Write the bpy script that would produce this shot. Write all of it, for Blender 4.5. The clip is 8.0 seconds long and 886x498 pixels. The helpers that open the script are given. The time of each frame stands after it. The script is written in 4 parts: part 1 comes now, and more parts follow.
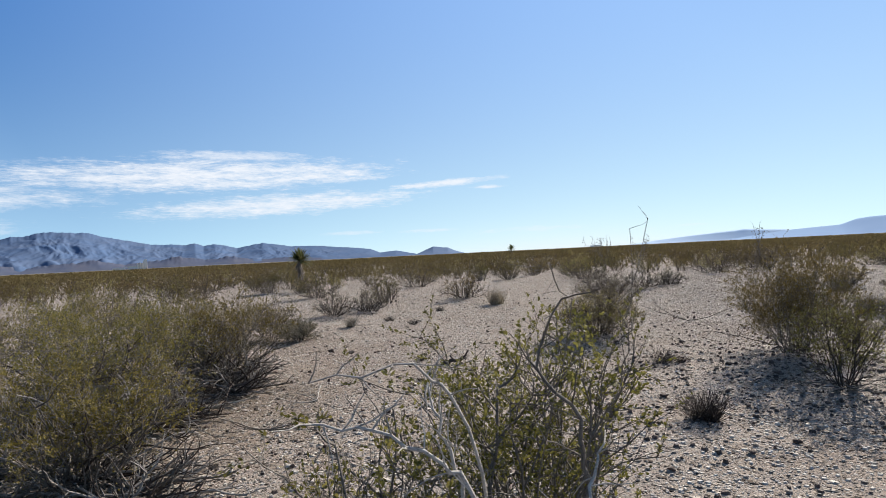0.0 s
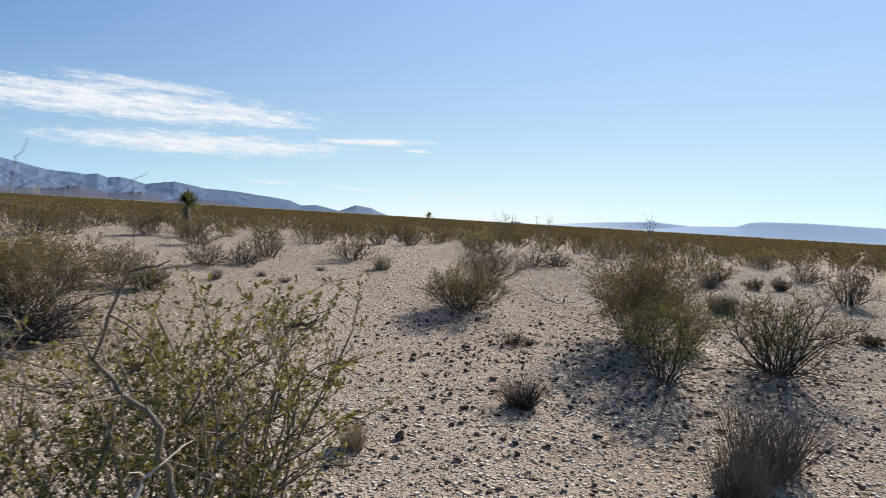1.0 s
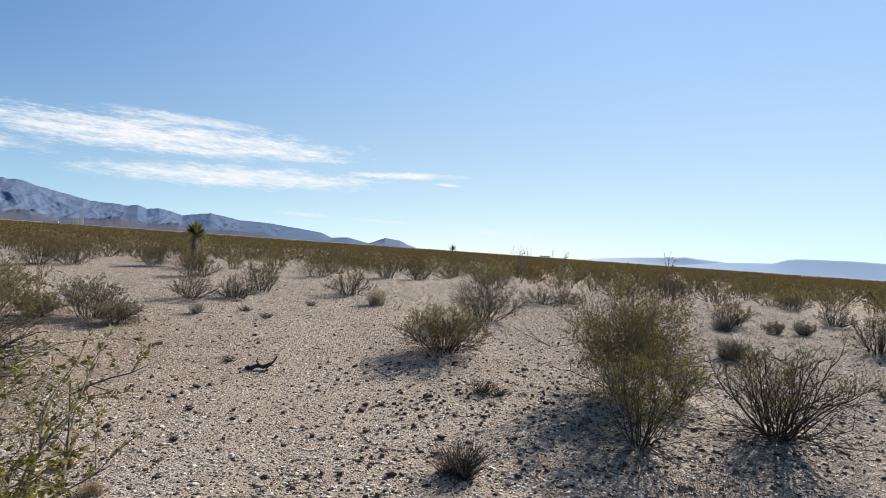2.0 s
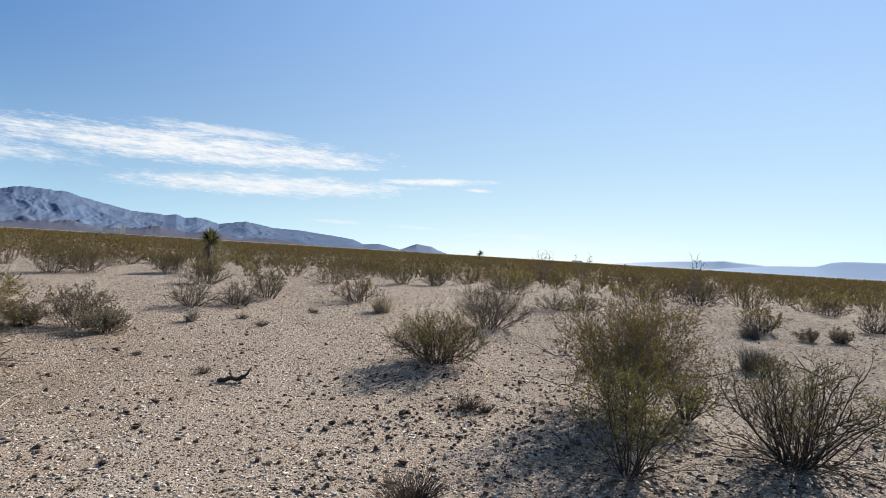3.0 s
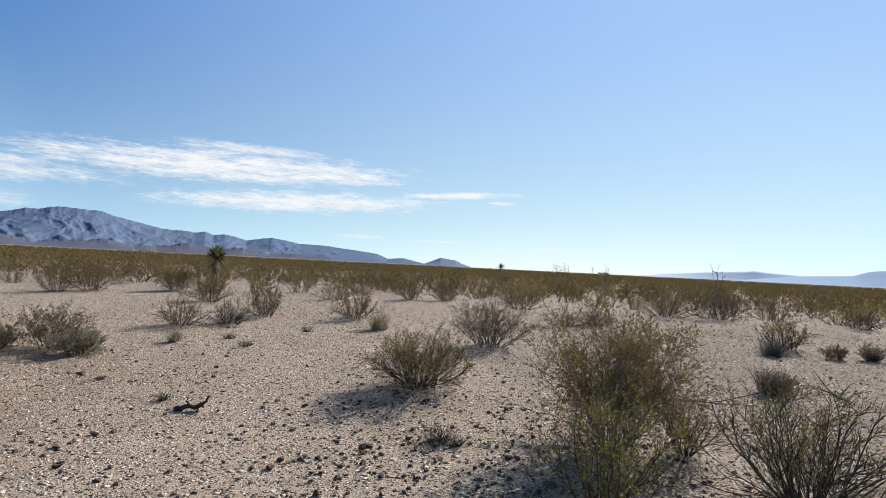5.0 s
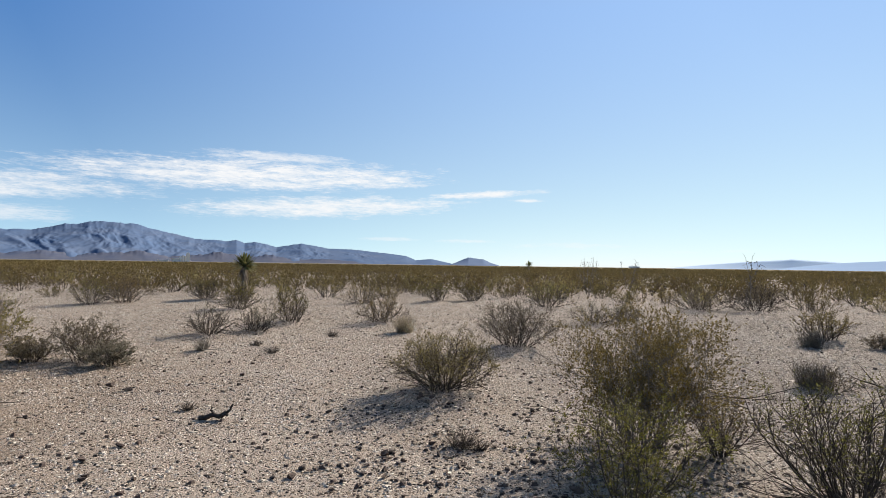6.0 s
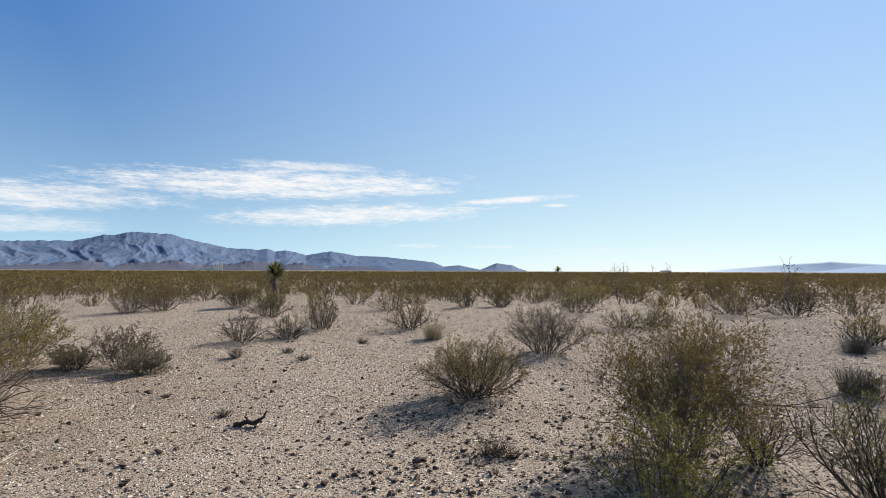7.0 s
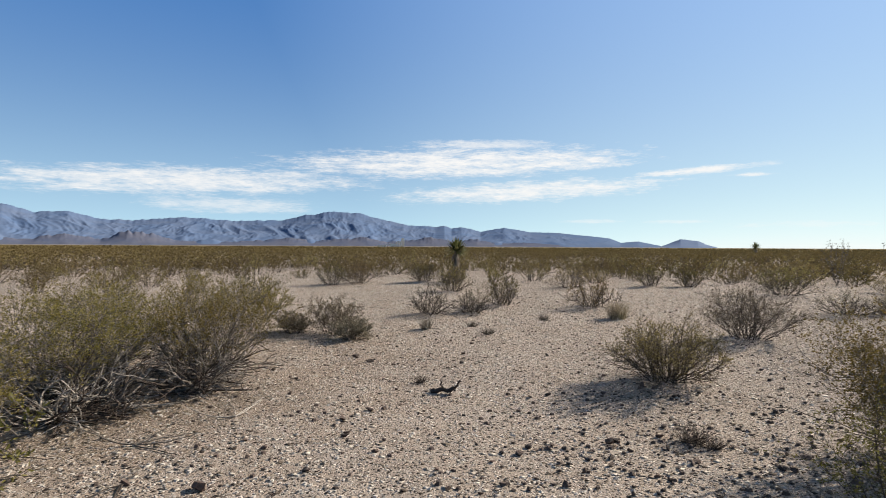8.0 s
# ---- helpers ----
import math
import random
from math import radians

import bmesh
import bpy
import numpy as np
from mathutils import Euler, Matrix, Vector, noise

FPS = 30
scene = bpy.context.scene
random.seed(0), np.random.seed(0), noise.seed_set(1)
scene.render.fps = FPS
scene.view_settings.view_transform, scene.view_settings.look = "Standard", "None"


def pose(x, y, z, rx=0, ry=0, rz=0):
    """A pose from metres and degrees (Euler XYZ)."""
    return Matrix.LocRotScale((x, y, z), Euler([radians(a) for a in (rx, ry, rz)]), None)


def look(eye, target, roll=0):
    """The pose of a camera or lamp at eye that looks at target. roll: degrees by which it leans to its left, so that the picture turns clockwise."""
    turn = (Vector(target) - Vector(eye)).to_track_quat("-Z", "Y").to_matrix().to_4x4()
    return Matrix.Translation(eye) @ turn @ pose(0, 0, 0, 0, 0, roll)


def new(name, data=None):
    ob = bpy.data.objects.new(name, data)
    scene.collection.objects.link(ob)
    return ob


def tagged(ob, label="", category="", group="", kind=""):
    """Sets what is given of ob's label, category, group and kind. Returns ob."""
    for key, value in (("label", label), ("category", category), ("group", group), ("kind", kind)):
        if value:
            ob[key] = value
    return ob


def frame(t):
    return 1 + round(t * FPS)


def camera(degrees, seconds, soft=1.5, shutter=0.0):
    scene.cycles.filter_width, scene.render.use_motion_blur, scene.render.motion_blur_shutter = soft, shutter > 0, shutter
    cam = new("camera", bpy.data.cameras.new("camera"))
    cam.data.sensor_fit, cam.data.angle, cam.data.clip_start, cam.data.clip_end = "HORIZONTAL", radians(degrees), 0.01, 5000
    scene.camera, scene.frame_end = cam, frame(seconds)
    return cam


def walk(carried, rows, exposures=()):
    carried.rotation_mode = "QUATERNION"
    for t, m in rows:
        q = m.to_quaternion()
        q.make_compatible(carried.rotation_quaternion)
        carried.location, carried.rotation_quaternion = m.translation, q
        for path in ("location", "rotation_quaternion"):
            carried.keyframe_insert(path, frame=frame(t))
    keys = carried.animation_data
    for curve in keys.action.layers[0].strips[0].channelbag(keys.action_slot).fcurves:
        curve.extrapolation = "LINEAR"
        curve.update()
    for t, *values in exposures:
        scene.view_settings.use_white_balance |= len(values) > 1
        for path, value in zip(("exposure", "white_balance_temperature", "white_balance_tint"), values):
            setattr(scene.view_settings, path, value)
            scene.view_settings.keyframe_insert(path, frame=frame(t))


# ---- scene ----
cam = camera(75.8, 8.0, soft=0.9, shutter=0.1)
PATH = [
    (0, (0.037, 0.391, 1.432), (0.044, 2.391, 1.449), -2.8),
    (0.2, (0.152, 0.399, 1.428), (0.178, 2.398, 1.446), 0.1),
    (0.5, (0.435, 0.477, 1.464), (0.507, 2.475, 1.423), 2.4),
    (0.8, (0.662, 0.603, 1.438), (0.827, 2.595, 1.366), 1.3),
    (1, (0.796, 0.713, 1.437), (1.078, 2.69, 1.33), 3.4),
    (1.2, (0.917, 0.805, 1.452), (1.298, 2.767, 1.378), 2.3),
    (1.5, (1.132, 0.932, 1.513), (1.436, 2.908, 1.457), 1.4),
    (1.7, (1.312, 1.014, 1.51), (1.523, 3.003, 1.491), 3.2),
    (2.8, (1.982, 1.536, 1.509), (2.126, 3.531, 1.527), 4.6),
    (3, (2.09, 1.612, 1.515), (2.155, 3.611, 1.531), 3.5),
    (3.5, (2.364, 1.739, 1.505), (2.299, 3.737, 1.498), 5.1),
    (4, (2.464, 1.925, 1.527), (2.467, 3.925, 1.518), 4.1),
    (4.5, (2.538, 2.067, 1.546), (2.597, 4.066, 1.57), 1.8),
    (4.7, (2.57, 2.083, 1.552), (2.595, 4.082, 1.605), 2.5),
    (5.8, (2.703, 2.221, 1.573), (2.59, 4.217, 1.636), 1.3),
    (6, (2.708, 2.224, 1.571), (2.589, 4.22, 1.627), 0.8),
    (6.5, (2.704, 2.23, 1.572), (2.54, 4.222, 1.639), 0.3),
    (7, (2.696, 2.216, 1.578), (2.48, 4.203, 1.655), 0.2),
    (7.5, (2.644, 2.15, 1.578), (2.2, 4.099, 1.662), -0.0),
    (8, (2.567, 2.12, 1.597), (1.77, 3.954, 1.588), 0.3),
]
walk(cam, [(t, look(eye, target, roll)) for t, eye, target, roll in PATH], [(0.0, 0.68, 6250, 10), (0.5, 0.7, 6450, 10), (1.0, 0.7, 6600, 10), (1.7, 0.74, 6600, 10), (3.0, 0.75, 6650, 10), (6.8, 0.73, 6700, 10), (8.0, 0.72, 6850, 10)])

# ---- sky, sun ----
SUN_AZ, SUN_EL = 38.0, 30.0  # degrees to the right of +y, and above the horizon
world = bpy.data.worlds.new("desert_sky")
scene.world = world
world.use_nodes = True


class Nodes:
    """Short hand for building a node tree."""

    def __init__(self, tree):
        self.tree = tree
        tree.nodes.clear()

    def add(self, kind, **settings):
        node = self.tree.nodes.new(kind)
        for key, value in settings.items():
            if key in node.inputs:
                node.inputs[key].default_value = value
            else:
                setattr(node, key, value)
        return node

    def wire(self, a, b):
        self.tree.links.new(a, b)

    def math(self, op, a, b=None, c=None, clamp=False):
        node = self.tree.nodes.new("ShaderNodeMath")
        node.operation, node.use_clamp = op, clamp
        for i, v in enumerate((a, b, c)):
            if v is None:
                continue
            if isinstance(v, (int, float)):
                node.inputs[i].default_value = v
            else:
                self.wire(v, node.inputs[i])
        return node.outputs[0]

    def mix(self, fac, a, b, blend="MIX"):
        node = self.tree.nodes.new("ShaderNodeMix")
        node.data_type, node.blend_type = "RGBA", blend
        for socket, v in ((node.inputs[0], fac), (node.inputs[6], a), (node.inputs[7], b)):
            if isinstance(v, (int, float)):
                socket.default_value = v
            elif isinstance(v, tuple):
                socket.default_value = (*v[:3], 1)
            else:
                self.wire(v, socket)
        return node.outputs[2]

    def noise(self, vector, scale, detail=4.0, rough=0.55, dim="3D"):
        node = self.tree.nodes.new("ShaderNodeTexNoise")
        node.noise_dimensions = dim
        node.inputs["Scale"].default_value = scale
        node.inputs["Detail"].default_value = detail
        node.inputs["Roughness"].default_value = rough
        if vector is not None:
            self.wire(vector, node.inputs["Vector"])
        return node.outputs[0]

    def ramp(self, fac, stops):
        node = self.tree.nodes.new("ShaderNodeValToRGB")
        ramp = node.color_ramp
        while len(ramp.elements) < len(stops):
            ramp.elements.new(0.5)
        for e, (p, col) in zip(ramp.elements, stops):
            e.position = p
            e.color = (*col, 1) if isinstance(col, tuple) else (col, col, col, 1)
        self.wire(fac, node.inputs[0])
        return node.outputs[0]


def build_sky():
    n = Nodes(world.node_tree)
    sky = n.add("ShaderNodeTexSky", sky_type="NISHITA", sun_disc=False, sun_elevation=radians(SUN_EL),
                sun_rotation=radians(SUN_AZ), altitude=900.0, air_density=1.0, dust_density=0.55, ozone_density=3.0)
    coord = n.add("ShaderNodeTexCoord")
    split = n.add("ShaderNodeSeparateXYZ")
    n.wire(coord.outputs["Generated"], split.inputs[0])
    x, y, z = split.outputs
    az = n.math("MULTIPLY", n.math("ARCTAN2", x, y), 180 / math.pi)
    flat = n.math("SQRT", n.math("ADD", n.math("MULTIPLY", x, x), n.math("MULTIPLY", y, y)))
    el = n.math("MULTIPLY", n.math("ARCTAN2", z, flat), 180 / math.pi)
    joined = n.add("ShaderNodeCombineXYZ")
    n.wire(n.math("MULTIPLY", az, 0.27), joined.inputs[0])
    n.wire(n.math("MULTIPLY", el, 1.5), joined.inputs[1])
    streak = n.noise(joined.outputs[0], 1.3, 7.0, 0.62)
    fine = n.noise(joined.outputs[0], 5.5, 5.0, 0.6)
    wisp = n.math("ADD", n.math("MULTIPLY", n.math("SUBTRACT", streak, 0.5), 2.6), n.math("MULTIPLY", n.math("SUBTRACT", fine, 0.5), 1.3))
    stretched = n.add("ShaderNodeCombineXYZ")
    n.wire(n.math("MULTIPLY", az, 1.0), stretched.inputs[0])
    n.wire(n.math("MULTIPLY", el, 2.9), stretched.inputs[1])
    # cloud banks: azimuth, elevation, half width, half height (degrees), slope, density
    banks = [
        (-22.5, 8.3, 19.0, 1.7, 0.02, 1.0), (-12.0, 8.4, 7.5, 1.0, -0.03, 1.0), (-48.0, 5.9, 19.0, 1.5, 0.03, 0.9),
        (-15.2, 5.5, 15.0, 1.15, 0.045, 0.95), (0.8, 7.1, 6.0, 0.42, 0.05, 1.0), (5.0, 6.5, 2.0, 0.2, 0.0, 0.9),
        (-19.7, 10.1, 8.0, 0.6, 0.0, 0.75), (-43.8, 3.8, 8.5, 0.9, 0.0, 0.6), (9.6, 2.0, 9.0, 0.45, 0.0, 0.45),
        (21.0, 1.5, 8.0, 0.3, 0.0, 0.4), (-8.7, 2.5, 3.5, 0.25, 0.0, 0.5), (-1.3, 2.4, 4.2, 0.25, 0.0, 0.5),
    ]
    total = None
    for a, e, wide, tall, slope, dense in banks:
        da = n.math("SUBTRACT", az, a)
        de = n.math("SUBTRACT", n.math("SUBTRACT", el, e), n.math("MULTIPLY", da, slope))
        u, v = n.math("DIVIDE", da, wide), n.math("DIVIDE", de, tall)
        d = n.math("ADD", n.math("MULTIPLY", u, u), n.math("MULTIPLY", v, v))
        body = n.add("ShaderNodeMapRange", interpolation_type="SMOOTHSTEP")
        n.wire(n.math("ADD", n.math("SUBTRACT", 1.0, d), wisp), body.inputs["Value"])
        body.inputs["From Min"].default_value, body.inputs["From Max"].default_value = -0.12, 1.35
        m = n.math("MULTIPLY", body.outputs[0], dense)
        total = m if total is None else n.math("MAXIMUM", total, m)
    # thin haze cloud that whitens the foot of the sky
    low_az = n.math("DIVIDE", n.math("SUBTRACT", az, 14.0), 20.0)
    veil = n.math("MULTIPLY", n.math("EXPONENT", n.math("MULTIPLY", n.math("MULTIPLY", low_az, low_az), -1.0)), n.math("EXPONENT", n.math("MULTIPLY", n.math("ABSOLUTE", el), -0.62)))
    texture = n.math("ADD", 0.62, n.math("MULTIPLY", n.noise(stretched.outputs[0], 1.0, 6.0, 0.66), 0.85))
    soft = n.math("MAXIMUM", n.math("MULTIPLY", n.math("MULTIPLY", total, texture), 0.9, clamp=True), n.math("MULTIPLY", veil, 0.75), clamp=True)
    # a dry blue sky: deep away from the sun, pale towards it and in the haze along the horizon
    sunward = n.add("ShaderNodeVectorMath", operation="DOT_PRODUCT")
    n.wire(coord.outputs["Generated"], sunward.inputs[0])
    a, e = radians(SUN_AZ), radians(SUN_EL)
    sunward.inputs[1].default_value = (math.sin(a) * math.cos(e), math.cos(a) * math.cos(e), math.sin(e))
    near_sun = n.math("POWER", n.math("DIVIDE", n.math("SUBTRACT", sunward.outputs["Value"], 0.33), 0.63, clamp=True), 1.05)
    haze = n.math("EXPONENT", n.math("MULTIPLY", n.math("ABSOLUTE", el), -1 / 11.0))
    away = n.mix(haze, (0.006, 0.084, 0.300), (0.33, 0.50, 0.60))
    toward = n.mix(haze, (0.175, 0.305, 0.575), (0.53, 0.69, 0.665))
    air = n.mix(near_sun, away, toward)
    overhead = n.math("DIVIDE", n.math("SUBTRACT", el, 24.0), 22.0, clamp=True)
    air = n.mix(overhead, air, n.mix(1.0, sky.outputs[0], (0.102, 0.085, 0.060), "MULTIPLY"))
    back = n.add("ShaderNodeBackground", Strength=1.0)
    n.wire(air, back.inputs["Color"])
    cloud = n.add("ShaderNodeBackground", Color=(0.95, 0.97, 1.0, 1), Strength=0.6)
    both = n.add("ShaderNodeMixShader")
    n.wire(soft, both.inputs[0])
    n.wire(back.outputs[0], both.inputs[1])
    n.wire(cloud.outputs[0], both.inputs[2])
    n.wire(both.outputs[0], n.add("ShaderNodeOutputWorld").inputs[0])


build_sky()
sun_data = bpy.data.lights.new("sun", "SUN")
sun_data.energy, sun_data.angle, sun_data.color = 5.0, radians(0.53), (1.0, 0.895, 0.765)
sun = new("sun", sun_data)
a, e = radians(SUN_AZ), radians(SUN_EL)
sun.matrix_world = look((60 * math.sin(a) * math.cos(e), 60 * math.cos(a) * math.cos(e), 60 * math.sin(e)), (0, 0, 0))


# ---- materials ----
def material(name):
    mat = bpy.data.materials.new(name)
    mat.use_nodes = True
    n = Nodes(mat.node_tree)
    out = n.add("ShaderNodeOutputMaterial")
    bsdf = n.add("ShaderNodeBsdfPrincipled")
    n.wire(bsdf.outputs[0], out.inputs[0])
    return mat, n, bsdf, out


def bump(n, bsdf, height, strength, distance):
    node = n.add("ShaderNodeBump", Strength=strength, Distance=distance)
    n.wire(height, node.inputs["Height"])
    n.wire(node.outputs[0], bsdf.inputs["Normal"])


def ground_material():
    mat, n, bsdf, out = material("gravelly_desert_soil")
    pos = n.add("ShaderNodeNewGeometry").outputs["Position"]
    broad = n.noise(pos, 0.35, 3)
    patch = n.noise(pos, 1.6, 4)
    grain = n.noise(pos, 60, 4, 0.65)
    soil = n.ramp(broad, [(0.3, (0.355, 0.290, 0.236)), (0.55, (0.428, 0.362, 0.307)), (0.75, (0.398, 0.320, 0.260))])
    soil = n.mix(n.ramp(patch, [(0.4, 0.0), (0.7, 0.55)]), soil, (0.475, 0.427, 0.383))
    soil = n.mix(n.ramp(n.noise(pos, 11, 5, 0.7), [(0.52, 0.0), (0.66, 0.5)]), soil, (0.194, 0.161, 0.132))
    soil = n.mix(n.math("MULTIPLY", n.math("SUBTRACT", grain, 0.35, clamp=True), 0.9, clamp=True), soil, (0.214, 0.180, 0.152))
    # a wide patch of dark grey desert pavement, and redder loose soil beside the thicket
    for centre, stretch, inner, width, amount, tint in (((9.2, 10.5, 0.0), (1.0, 0.55, 0.0), 3.4, 3.6, 0.6, (0.165, 0.150, 0.142)),
                                                        ((-2.9, 7.2, 0.0), (1.0, 0.62, 0.0), 1.3, 2.2, 0.34, (0.225, 0.160, 0.112))):
        shifted = n.add("ShaderNodeVectorMath", operation="SUBTRACT")
        n.wire(pos, shifted.inputs[0])
        shifted.inputs[1].default_value = centre
        flat = n.add("ShaderNodeVectorMath", operation="MULTIPLY")
        n.wire(shifted.outputs[0], flat.inputs[0])
        flat.inputs[1].default_value = stretch
        apart = n.add("ShaderNodeVectorMath", operation="LENGTH")
        n.wire(flat.outputs[0], apart.inputs[0])
        edge = n.math("ADD", apart.outputs["Value"], n.math("MULTIPLY", n.math("SUBTRACT", patch, 0.5), 3.2))
        inside = n.math("SUBTRACT", 1.0, n.math("DIVIDE", n.math("SUBTRACT", edge, inner), width), clamp=True)
        soil = n.mix(n.math("MULTIPLY", inside, amount), soil, tint)
    heights = []
    for scale, share in ((12.0, 0.2), (25.0, 0.6), (56.0, 0.85)):
        v = n.add("ShaderNodeTexVoronoi", feature="F1", Scale=scale, Randomness=1.0)
        n.wire(pos, v.inputs["Vector"])
        tone = n.add("ShaderNodeSeparateColor")
        n.wire(v.outputs["Color"], tone.inputs[0])
        disc = n.math("SUBTRACT", 1.0, n.math("MULTIPLY", v.outputs["Distance"], 2.1), clamp=True)
        there = n.math("MULTIPLY", n.math("LESS_THAN", tone.outputs[0], share), n.math("GREATER_THAN", disc, 0.12))
        stone = n.ramp(tone.outputs[1], [(0.0, (0.026, 0.021, 0.018)), (0.28, (0.115, 0.092, 0.076)), (0.52, (0.345, 0.295, 0.245)), (1.0, (0.68, 0.65, 0.595))])
        soil = n.mix(n.math("MULTIPLY", there, 0.95), soil, stone)
        heights.append(n.math("MULTIPLY", n.math("MULTIPLY", disc, there), 30.0 / scale))
    # beyond the open patch the brush and its litter cover the plain
    dist = n.add("ShaderNodeVectorMath", operation="LENGTH")
    n.wire(pos, dist.inputs[0])
    away = n.add("ShaderNodeMapRange")
    n.wire(dist.outputs["Value"], away.inputs["Value"])
    away.inputs["From Min"].default_value, away.inputs["From Max"].default_value = 60.0, 260.0
    brush = n.mix(n.noise(pos, 0.06, 4), (0.12, 0.095, 0.042), (0.18, 0.145, 0.066))
    soil = n.mix(n.math("MULTIPLY", away.outputs[0], 0.9), soil, brush)
    n.wire(soil, bsdf.inputs["Base Color"])
    bsdf.inputs["Roughness"].default_value = 1.0
    bsdf.inputs["Specular IOR Level"].default_value = 0.06
    h = n.math("ADD", n.math("ADD", n.math("ADD", heights[0], heights[1]), heights[2]), n.math("MULTIPLY", grain, 0.5))
    bump(n, bsdf, h, 1.0, 0.045)
    return mat


def stone_material(name, low, high, island):
    mat, n, bsdf, out = material(name)
    rnd = n.add("ShaderNodeNewGeometry").outputs["Random Per Island"] if island else n.add("ShaderNodeObjectInfo").outputs["Random"]
    coord = n.add("ShaderNodeTexCoord").outputs["Object"]
    mottle = n.noise(coord, 38, 5, 0.6)
    col = n.ramp(rnd, [(0.0, low), (0.28, tuple(0.6 * p + 0.4 * q for p, q in zip(low, high))), (0.5, tuple(0.25 * p + 0.75 * q for p, q in zip(low, high))), (1.0, high)])
    col = n.mix(n.math("MULTIPLY", mottle, 0.45), col, tuple(0.55 * p + 0.02 for p in low))
    n.wire(col, bsdf.inputs["Base Color"])
    bsdf.inputs["Roughness"].default_value = 0.78
    bump(n, bsdf, mottle, 0.6, 0.01)
    return mat


def leaf_material(name, dark, mid, light, glow=0.42, rough=0.55, gloss=0.25):
    mat, n, bsdf, out = material(name)
    rnd = n.add("ShaderNodeNewGeometry").outputs["Random Per Island"]
    tone = n.add("ShaderNodeObjectInfo").outputs["Random"]
    col = n.ramp(rnd, [(0.0, dark), (0.45, mid), (0.9, light), (1.0, tuple(1.35 * c for c in light))])
    hue = n.add("ShaderNodeHueSaturation")
    n.wire(col, hue.inputs["Color"])
    n.wire(n.math("ADD", n.math("MULTIPLY", tone, 0.03), 0.485), hue.inputs["Hue"])
    n.wire(n.math("ADD", n.math("MULTIPLY", tone, 0.35), 0.85), hue.inputs["Value"])
    n.wire(hue.outputs[0], bsdf.inputs["Base Color"])
    bsdf.inputs["Roughness"].default_value = rough
    bsdf.inputs["Specular IOR Level"].default_value = gloss
    thin = n.add("ShaderNodeBsdfTranslucent")
    n.wire(hue.outputs[0], thin.inputs[0])
    both = n.add("ShaderNodeMixShader")
    both.inputs[0].default_value = glow
    n.wire(bsdf.outputs[0], both.inputs[1])
    n.wire(thin.outputs[0], both.inputs[2])
    n.wire(both.outputs[0], out.inputs[0])
    return mat


def bark_material(name, low, high):
    mat, n, bsdf, out = material(name)
    pos = n.add("ShaderNodeTexCoord").outputs["Object"]
    rnd = n.add("ShaderNodeNewGeometry").outputs["Random Per Island"]
    col = n.mix(n.math("ADD", n.math("MULTIPLY", rnd, 0.7), n.math("MULTIPLY", n.noise(pos, 30, 4), 0.4), clamp=True), low, high)
    rings = n.noise(pos, 110, 3)
    col = n.mix(n.ramp(rings, [(0.55, 0.0), (0.68, 0.6)]), col, tuple(0.4 * c for c in low))
    n.wire(col, bsdf.inputs["Base Color"])
    bsdf.inputs["Roughness"].default_value = 0.8
    bsdf.inputs["Specular IOR Level"].default_value = 0.15
    bump(n, bsdf, rings, 0.5, 0.004)
    return mat


def rock_range_material(name, low, high, pale, scale):
    mat, n, bsdf, out = material(name)
    pos = n.add("ShaderNodeNewGeometry").outputs["Position"]
    big = n.noise(pos, scale, 6, 0.6)
    small = n.noise(pos, scale * 7, 5, 0.65)
    col = n.mix(n.ramp(big, [(0.3, 0.0), (0.7, 1.0)]), low, high)
    col = n.mix(n.ramp(small, [(0.58, 0.0), (0.75, 0.28)]), col, pale)
    n.wire(col, bsdf.inputs["Base Color"])
    bsdf.inputs["Roughness"].default_value = 1.0
    bsdf.inputs["Specular IOR Level"].default_value = 0.0
    return mat


def plain_material(name, colour, rough=0.8):
    mat, n, bsdf, out = material(name)
    pos = n.add("ShaderNodeTexCoord").outputs["Object"]
    col = n.mix(n.math("MULTIPLY", n.noise(pos, 0.25, 5), 0.6), colour, tuple(0.7 * c for c in colour))
    n.wire(col, bsdf.inputs["Base Color"])
    bsdf.inputs["Roughness"].default_value = rough
    return mat


GROUND = ground_material()
ROCK = stone_material("varnished_rock", (0.034, 0.024, 0.020), (0.13, 0.082, 0.062), False)
PEBBLE = stone_material("mixed_pebble", (0.055, 0.043, 0.037), (0.70, 0.645, 0.58), True)
DARK_PEBBLE = stone_material("dark_pebble", (0.035, 0.026, 0.022), (0.15, 0.105, 0.085), True)
LEAF = leaf_material("creosote_leaf", (0.065, 0.061, 0.015), (0.123, 0.109, 0.028), (0.215, 0.188, 0.052), 0.3)
LEAF_FRESH = leaf_material("fresh_creosote_leaf", (0.078, 0.077, 0.017), (0.138, 0.130, 0.032), (0.240, 0.218, 0.060), 0.45)
LEAF_GOLD = leaf_material("golden_creosote_leaf", (0.085, 0.070, 0.017), (0.150, 0.122, 0.030), (0.250, 0.200, 0.058))
LEAF_DRY = leaf_material("drying_leaf", (0.11, 0.085, 0.034), (0.175, 0.138, 0.055), (0.27, 0.215, 0.09))
LEAF_BROWN = leaf_material("brown_shrub_leaf", (0.075, 0.058, 0.042), (0.132, 0.105, 0.069), (0.190, 0.155, 0.102), 0.25)
LEAF_GREY = leaf_material("grey_shrub_leaf", (0.121, 0.109, 0.081), (0.186, 0.166, 0.123), (0.260, 0.237, 0.180))
